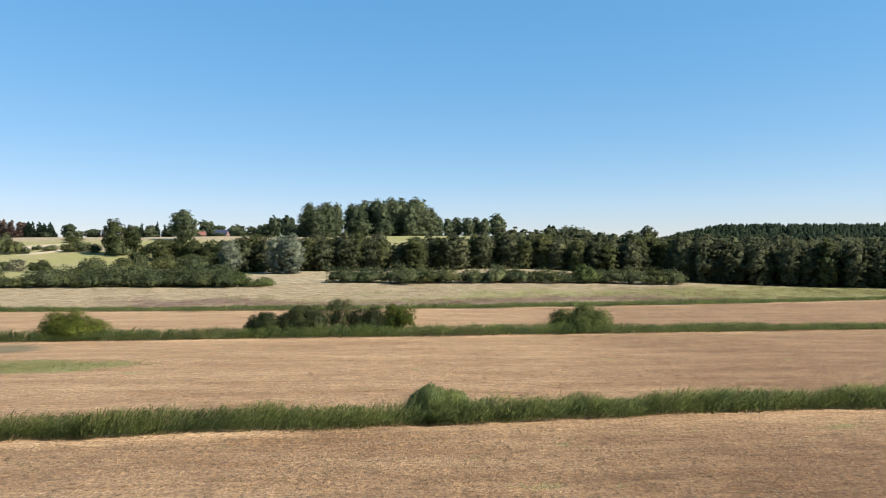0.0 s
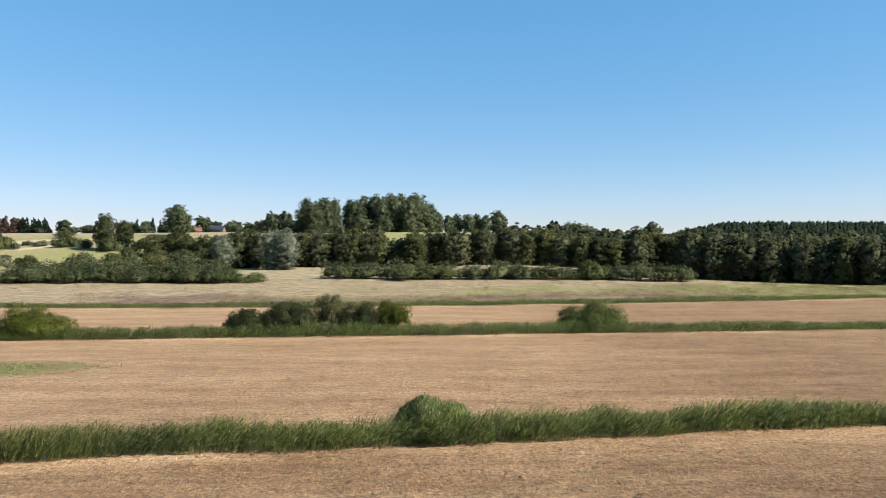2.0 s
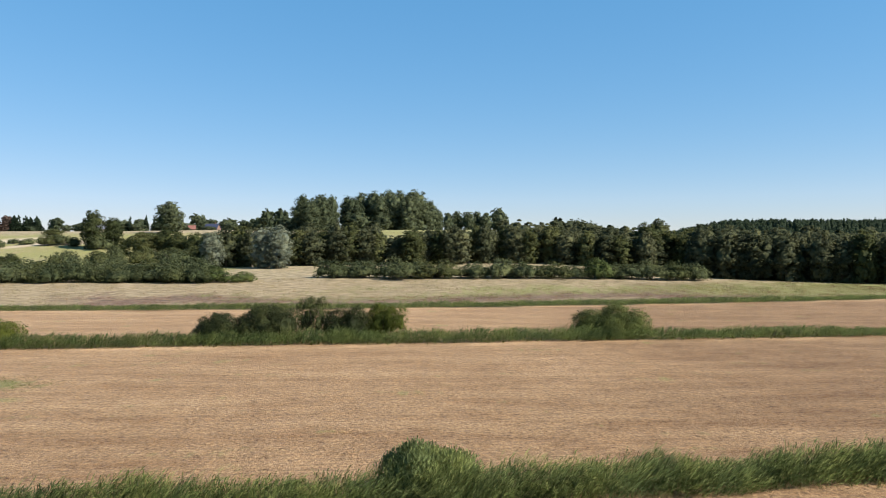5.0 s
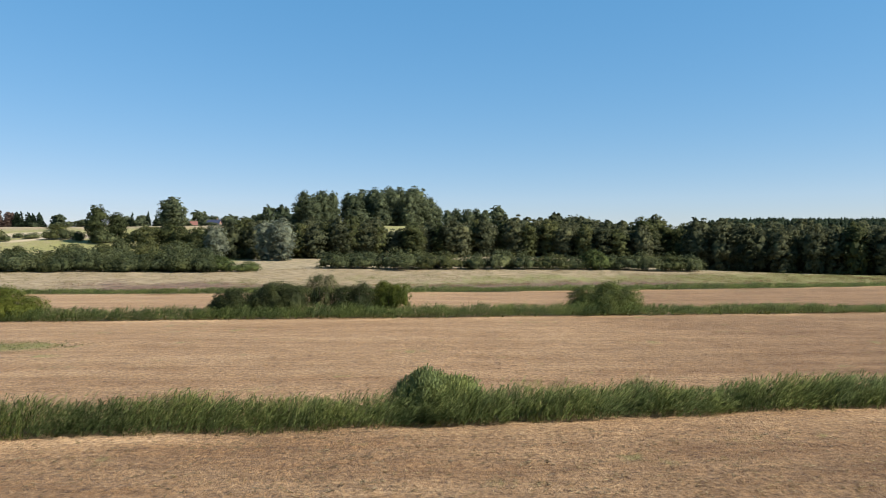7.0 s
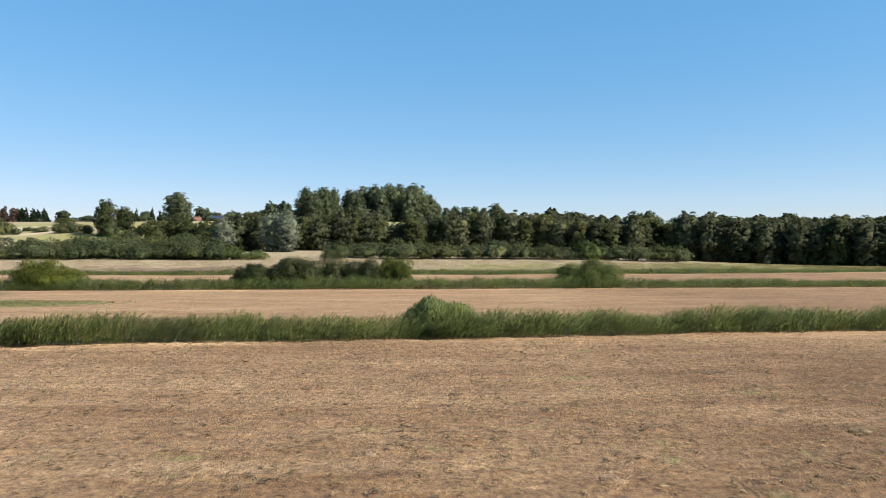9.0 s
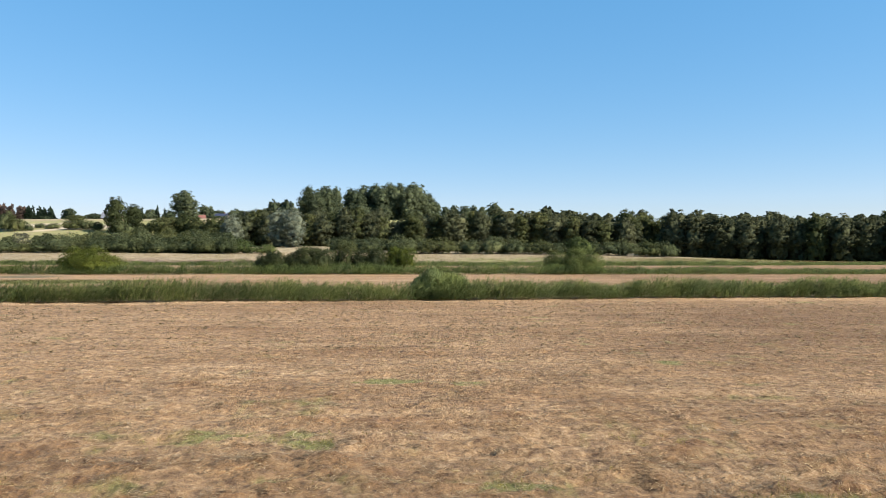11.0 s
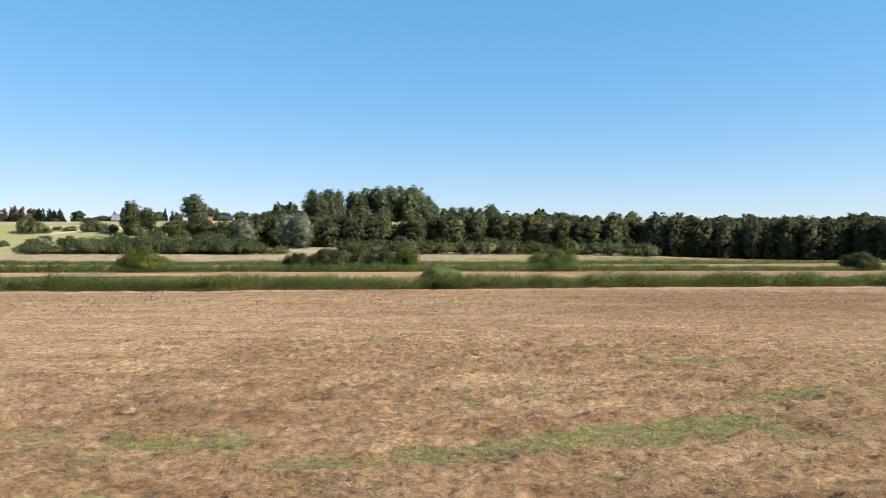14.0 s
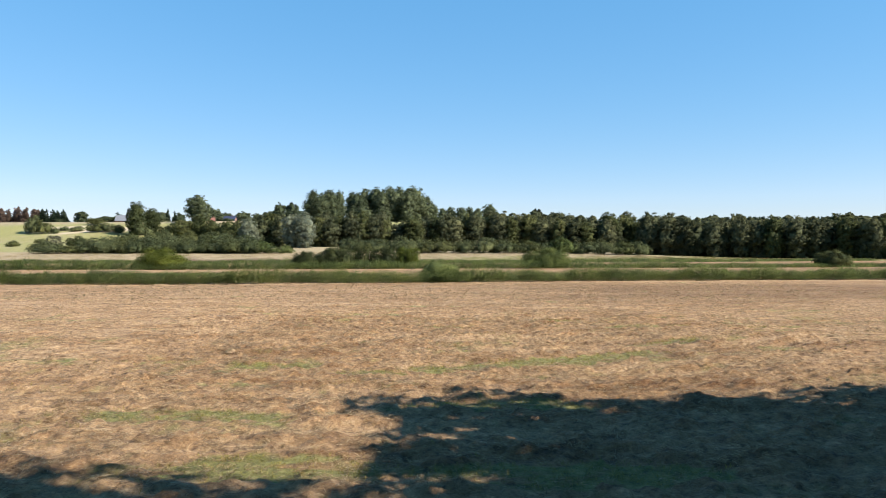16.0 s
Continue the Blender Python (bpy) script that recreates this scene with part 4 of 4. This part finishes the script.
stand_all(lone, [(-184, 485, 21.5, 21), (-203, 420, 22, 14.5), (-199, 640, 9, 12), (-197, 432, 16.7, 13)], 55, (20, 14))
ridge = [tree("ridge_tree", 70 + k, 14, 7.5, MAT_POPLAR, 1000, 0.85, "rounded green tree on the ridge", "tree", -0.02, 14, "round", "ridge trees") for k in range(3)]
stand_all(ridge, [(-406, 740, 14.4, 18), (-392, 735, 7, 13), (-375, 730, 9, 19), (-334, 680, 9, 15), (-316, 670, 10.5, 15), (-297, 660, 11, 17), (-285, 665, 12, 17), (-260, 650, 10.5, 16)] + [
                  (-243, 700, 17, 21), (-226, 690, 11.5, 15), (-199, 660, 12, 19), (-181, 650, 10, 19), (-167, 640, 12, 13), (-148, 600, 18, 14), (-139, 605, 19, 15), (-420, 720, 6, 12),
                  (-215, 640, 9, 14), (-190, 625, 10, 13), (-350, 690, 7, 18), (-305, 640, 7, 16), (-275, 640, 8, 16), (-235, 650, 8, 18), (-160, 620, 11, 18), (-213, 588, 4.2, 12), (-195, 590, 4.6, 17), (-222, 600, 7, 12), (-178, 600, 7, 14), (-129, 580, 11, 18), (-120, 570, 10, 16)], 56, (14, 15))
dead = [tree("dead_spruce", 80 + k, 18, 4.6, MAT_DEAD, 800, 0.7, "reddish brown dead spruce in a row", "tree", 0.03, 22, "cone", "dead spruces") for k in range(2)]
rng = np.random.default_rng(8)
stand_all(dead, [(x + rng.uniform(-1, 1), 740 + rng.uniform(-6, 10), rng.uniform(14.5, 20), rng.uniform(12, 15)) for x in np.arange(-508, -452, 2.7)], 57, (18, 9.2))
spruce = [tree("spruce_tree", 84 + k, 16, 4.0, MAT_PINE, 800, 0.65, "dark green spruce on the ridge", "tree", 0.03, 22, "cone", "spruces") for k in range(2)]
stand_all(spruce, [(x + rng.uniform(-1, 1), 740 + rng.uniform(-5, 5), (17 - 0.12 * (x + 450)) * rng.uniform(0.85, 1.08), 13) for x in np.arange(-451, -421, 3.4)] + [(-512, 740, 14.5, 10), (-517, 742, 12, 9), (-522, 742, 11, 9), (-327, 660, 10.5, 8), (-299, 650, 11.5, 7),
                   (-289, 655, 12.7, 7), (-272, 650, 13.7, 8), (-269, 660, 11.6, 7)], 58, (16, 8))
poplar = [tree("poplar_tree", 90 + k, 30, 9.5, MAT_POPLAR, 4800, 0.52, "tall green poplar in a hilltop grove", "tree", 0.02, 30, "column", "poplar grove") for k in range(3)]
stand_all(poplar, [(-106, 545, 27, 21), (-93, 550, 27.5, 20), (-86, 556, 26.5, 11), (-79, 600, 28.5, 20), (-69, 604, 31.5, 23), (-57, 598, 31.8, 23), (-47, 608, 34, 21), (-36, 600, 33.5, 23),
                   (-23, 598, 33.5, 26), (-12, 612, 26, 19), (-5, 620, 19, 14), (-98, 560, 26, 18), (-62, 615, 30, 24), (-30, 616, 31, 24), (-74, 590, 25, 20), (-52, 588, 27, 20), (-28, 586, 28, 20), (-41, 592, 30, 20), (-100, 540, 22, 18)], 59, (30, 19))
far = [tree("hill_tree", 96 + k, 22, 8.5, MAT_POPLAR, 1500, 0.8, "green tree standing beyond the hilltop field", "tree", 0.0, 16, "round", "hill trees") for k in range(2)]
stand_all(far, [(6, 800, 21.5, 17), (16, 805, 23.5, 18), (28, 795, 22.5, 17), (39, 805, 23.5, 17), (49, 800, 21.5, 16), (68, 860, 29, 28), (-67, 560, 13, 21), (-48, 570, 11, 16)], 60, (22, 17))

# ---- the wood along the meadow ----
alders = [tree("alder_tree", 40 + k, 20, 5.2, (MAT_ALDER, MAT_ALDER, MAT_OLIVE)[k % 3], 3200, 0.38, "dark green alder in a dense wood edge", "tree", 0.03, 24, "column", "wood edge") for k in range(6)]
inner = [tree("alder_tree", 140 + k, 22, 6.0, MAT_ALDER, 500, 1.1, "dark green alder within the wood", "tree", 0.15, 18, "column", "wood") for k in range(3)]
rng = np.random.default_rng(6)
edge_spots, inner_spots = [], []
for x in np.arange(-66, 216, 4.7):
    if x < 100:
        y = 346 + 6 * math.sin(x / 19)
        h = 18.9 - 8.0 * math.exp(-((x + 24) / 4.5) ** 2) - 1.9 * float(step(-22, -19, x)) + 0.9 * float(step(-8, 0, x)) - 1.3 * float(step(40, 60, x))
    else:
        y, h = 288 - 0.45 * max(0, x - 115), 18.6
    if 92 < x < 150:
        edge_spots.append((x + rng.uniform(-2, 2), 346 + rng.uniform(-4, 4), 19.5 * rng.uniform(0.9, 1.1), rng.uniform(10, 14)))
    edge_spots.append((x + rng.uniform(-2.5, 2.5), y + rng.uniform(-4, 4), h * rng.uniform(0.88, 1.05), rng.uniform(9.5, 13.5)))
    if x > 45:
        edge_spots.append((x + rng.uniform(-2, 2), y + 11 + rng.uniform(-3, 3), h * rng.uniform(0.9, 1.12), rng.uniform(10, 14)))
        for row in range(2, 4):
            inner_spots.append((x + row * 5 + rng.uniform(-3, 3), y + row * 16 + rng.uniform(-5, 5), (h + 0.5 * row) * rng.uniform(0.9, 1.1), rng.uniform(12, 16)))
    elif x > -6 or x < -31:
        for row in (1, 2):
            inner_spots.append((x + rng.uniform(-3, 3), y + 14 * row + rng.uniform(-4, 4), 13.0 * rng.uniform(0.9, 1.1), rng.uniform(11, 14)))
stand_all(alders, edge_spots, 61, (20, 10.4))
inner_spots += [(x + rng.uniform(-3, 3), 425 + rng.uniform(-8, 8), 15.5 * rng.uniform(0.9, 1.1), 14) for x in range(34, 116, 8)]
stand_all(inner, inner_spots, 62, (22, 12))
big = tree("alder_tree", 150, 24, 8.0, MAT_ALDER, 3000, 0.6, "tall dark tree standing above the wood", "tree", 0.1, 22, "round")
stand(big, 141, 470, 1.0, 0.0, 1.08, again=False)


# ---- far woods ----
def far_wood(name, seed, count, area, height, label, mat, rings, wide, leaf, sprays):
    """Many small crowns as one object."""
    rng = np.random.default_rng(seed)
    x, y = area(rng, count)
    count = len(x)
    z = lay(x, y)
    h = height * rng.uniform(0.86, 1.1, count)
    r = h * rng.uniform(*wide, count)
    V, N = [], []
    sides = 7
    for q, w in rings:
        for k in range(sides):
            g = 2 * math.pi * k / sides
            j = rng.uniform(0.75, 1.25, count)
            V.append(np.stack([x + 0.8 * r * w * j * math.cos(g), y + 0.8 * r * w * j * math.sin(g), z - 0.5 + 0.93 * h * (q + 0.07 * (j - 1))], 1))
            N.append(np.stack([w * math.cos(g) + 0 * x, w * math.sin(g) + 0 * x, 0.25 + 1.1 * q ** 2 + 0 * x], 1))
    V, N = np.stack(V, 1).reshape(-1, 3), np.stack(N, 1).reshape(-1, 3)
    k = sides * len(rings)
    face = [(a * sides + t, a * sides + (t + 1) % sides, (a + 1) * sides + (t + 1) % sides, (a + 1) * sides + t) for a in range(len(rings) - 1) for t in range(sides)]
    F = (np.arange(count)[:, None, None] * k + np.array(face)[None]).reshape(-1, 4)
    # leaf sprays over the upper half of every crown
    pick = np.repeat(np.arange(count), sprays)
    q = rng.uniform(0.35, 1.02, len(pick))
    w = np.interp(q, [a for a, _ in rings], [b for _, b in rings])
    g = rng.uniform(0, 2 * math.pi, len(pick))
    c = np.stack([x[pick] + r[pick] * w * np.cos(g), y[pick] + r[pick] * w * np.sin(g), z[pick] - 0.5 + h[pick] * q], 1)
    nrm = unit(np.stack([w * np.cos(g), w * np.sin(g), 0.25 + 1.1 * q ** 2], 1))
    lv, lf = leaf_cards(c, unit(nrm + rng.normal(0, 0.5, nrm.shape)), rng.uniform(0.6, 1.3, len(pick)) * leaf, rng)
    v, f = join([(lv, lf), (V, F)])
    shade = np.concatenate([np.repeat(unit(nrm + rng.normal(0, 0.35, nrm.shape)), 4, axis=0), unit(N)])
    return tagged(new(name, mesh_from(name, v, f, mat, normals=shade)), label, "wood", kind="stuff")


ROUND_TOP = ((0.0, 0.7), (0.35, 1.0), (0.66, 0.95), (0.88, 0.62), (1.0, 0.14))
POINTED_TOP = ((0.0, 0.8), (0.45, 1.0), (0.78, 0.66), (1.0, 0.12))


def pine_area(rng, count):
    y = rng.uniform(900, 1560, count)
    return y * rng.uniform(0.2, 0.95, count), y


def broad_area(rng, count):
    y = rng.uniform(440, 760, count)
    x = y * rng.uniform(0.06, 0.95, count)
    keep = (x > 112 - 0.17 * (y - 420) + 6 * rng.normal(size=count)) & (x > 0.17 * y)
    return x[keep], y[keep]


far_wood("pine_wood", 301, 2100, pine_area, 15, "dark pine wood covering the far hill", MAT_PINE, POINTED_TOP, (0.24, 0.36), 1.6, 16)
far_wood("broadleaf_wood", 302, 1200, broad_area, 15, "dense dark green wood behind the meadow", MAT_ALDER, ROUND_TOP, (0.28, 0.42), 1.0, 26)


# ---- houses on the ridge ----
def box(bm, x0, x1, y0, y1, z0, z1):
    m = Matrix.Translation(((x0 + x1) / 2, (y0 + y1) / 2, (z0 + z1) / 2)) @ Matrix.Diagonal((x1 - x0, y1 - y0, z1 - z0, 1))
    bmesh.ops.create_cube(bm, size=1, matrix=m)


def bm_part(name, bm, mat, parent, label=""):
    me = bpy.data.meshes.new(name)
    bm.to_mesh(me)
    bm.free()
    me.materials.append(mat)
    return part(name, me, parent, label)


def house(x, y, turn, wide, deep, eave, crest, wall, roof, label):
    root = tagged(new("house"), label, "house")
    bm = bmesh.new()
    box(bm, -wide / 2, wide / 2, -deep / 2, deep / 2, -0.6, eave)
    for s in (-1, 1):
        e = s * wide / 2
        bm.faces.new([bm.verts.new(p) for p in ((e, -deep / 2, eave), (e, deep / 2, eave), (e, 0, crest - 0.15))])
    bm_part("wall", bm, wall, root)
    bm = bmesh.new()
    o, th = 0.5, 0.25
    prof = [(-deep / 2 - o, eave - 0.35), (0, crest), (deep / 2 + o, eave - 0.35), (deep / 2 + o, eave - 0.35 - th), (0, crest - th), (-deep / 2 - o, eave - 0.35 - th)]
    a = [bm.verts.new((-wide / 2 - o, p, q)) for p, q in prof]
    b = [bm.verts.new((wide / 2 + o, p, q)) for p, q in prof]
    for k in range(6):
        bm.faces.new((a[k], a[(k + 1) % 6], b[(k + 1) % 6], b[k]))
    bm.faces.new((a[0], a[1], a[4], a[5])), bm.faces.new((a[1], a[2], a[3], a[4]))
    bm.faces.new((b[0], b[1], b[4], b[5])), bm.faces.new((b[1], b[2], b[3], b[4]))
    bmesh.ops.recalc_face_normals(bm, faces=bm.faces)
    r = bm_part("roof", bm, roof, root)
    bm = bmesh.new()
    box(bm, wide * 0.2, wide * 0.2 + 0.7, -0.3, 0.4, crest - 0.8, crest + 1.1)
    bm_part("chimney", bm, MAT_BRICK, r)
    for k in range(3):
        bm = bmesh.new()
        c = (k - 1) * wide * 0.28
        box(bm, c - 0.55, c + 0.55, -deep / 2 - 0.05, -deep / 2 + 0.05, 0.9, 2.2)
        bm_part("window", bm, MAT_PANE, root)
    root.matrix_basis = pose(x, y, float(lay(x, y)), 0, 0, turn)
    return root


house(-211, 598, 20, 5.5, 6, 2.6, 5.6, MAT_BRICK, MAT_TILE, "small brick house with a red tiled roof")
house(-195, 602, -8, 11, 8, 2.6, 7.0, MAT_BRICK, MAT_SLATE, "brick house with a dark blue-grey roof")
house(-302, 622, 10, 16, 10, 3.0, 8.2, MAT_BRICK, MAT_STONE, "long house with a grey roof on the ridge")

# ---- trees beside the field, whose shade falls on the hay ----
side = [tree("side_tree", 160 + k, 21, 5.6, MAT_POPLAR, 4000, 0.40, "tall leafy tree at the edge of the hay field", "tree", 0.15, 26, "round", dense=0.42) for k in range(2)]
# the last four throw no shade in view; added unseen to block skylight
stand_all(side, [(20.3, -26.8, 18.6, 8.2), (29, -28, 19, 10), (38, -30, 20, 11), (18, -37, 26, 8.6), (28, -37, 22, 11), (38, -40, 22, 11), (17.5, -31, 15.5, 9.5), (23, -32, 17, 10), (24, -47, 22, 12), (11, -54, 22, 12), (-3, -58, 23, 12), (-17, -57, 23, 12)], 63, (21, 11.2))

# unseen row, added to keep skylight off the shaded hay
behind = [tree("wood_tree", 170 + k, 24, 6.5, MAT_ALDER, 700, 1.0, "unseen tree added behind the hay field to block skylight", "tree", 0.06, 24, "column", "trees behind the field") for k in range(2)]
stand_all(behind, [(x, -66 + 3 * math.sin(x), 25 + 2 * math.sin(x * 1.7), 13) for x in range(-56, 70, 9)] + [(52, -30, 24, 13), (56, -41, 25, 13), (60, -52, 25, 13)], 65, (24, 13))
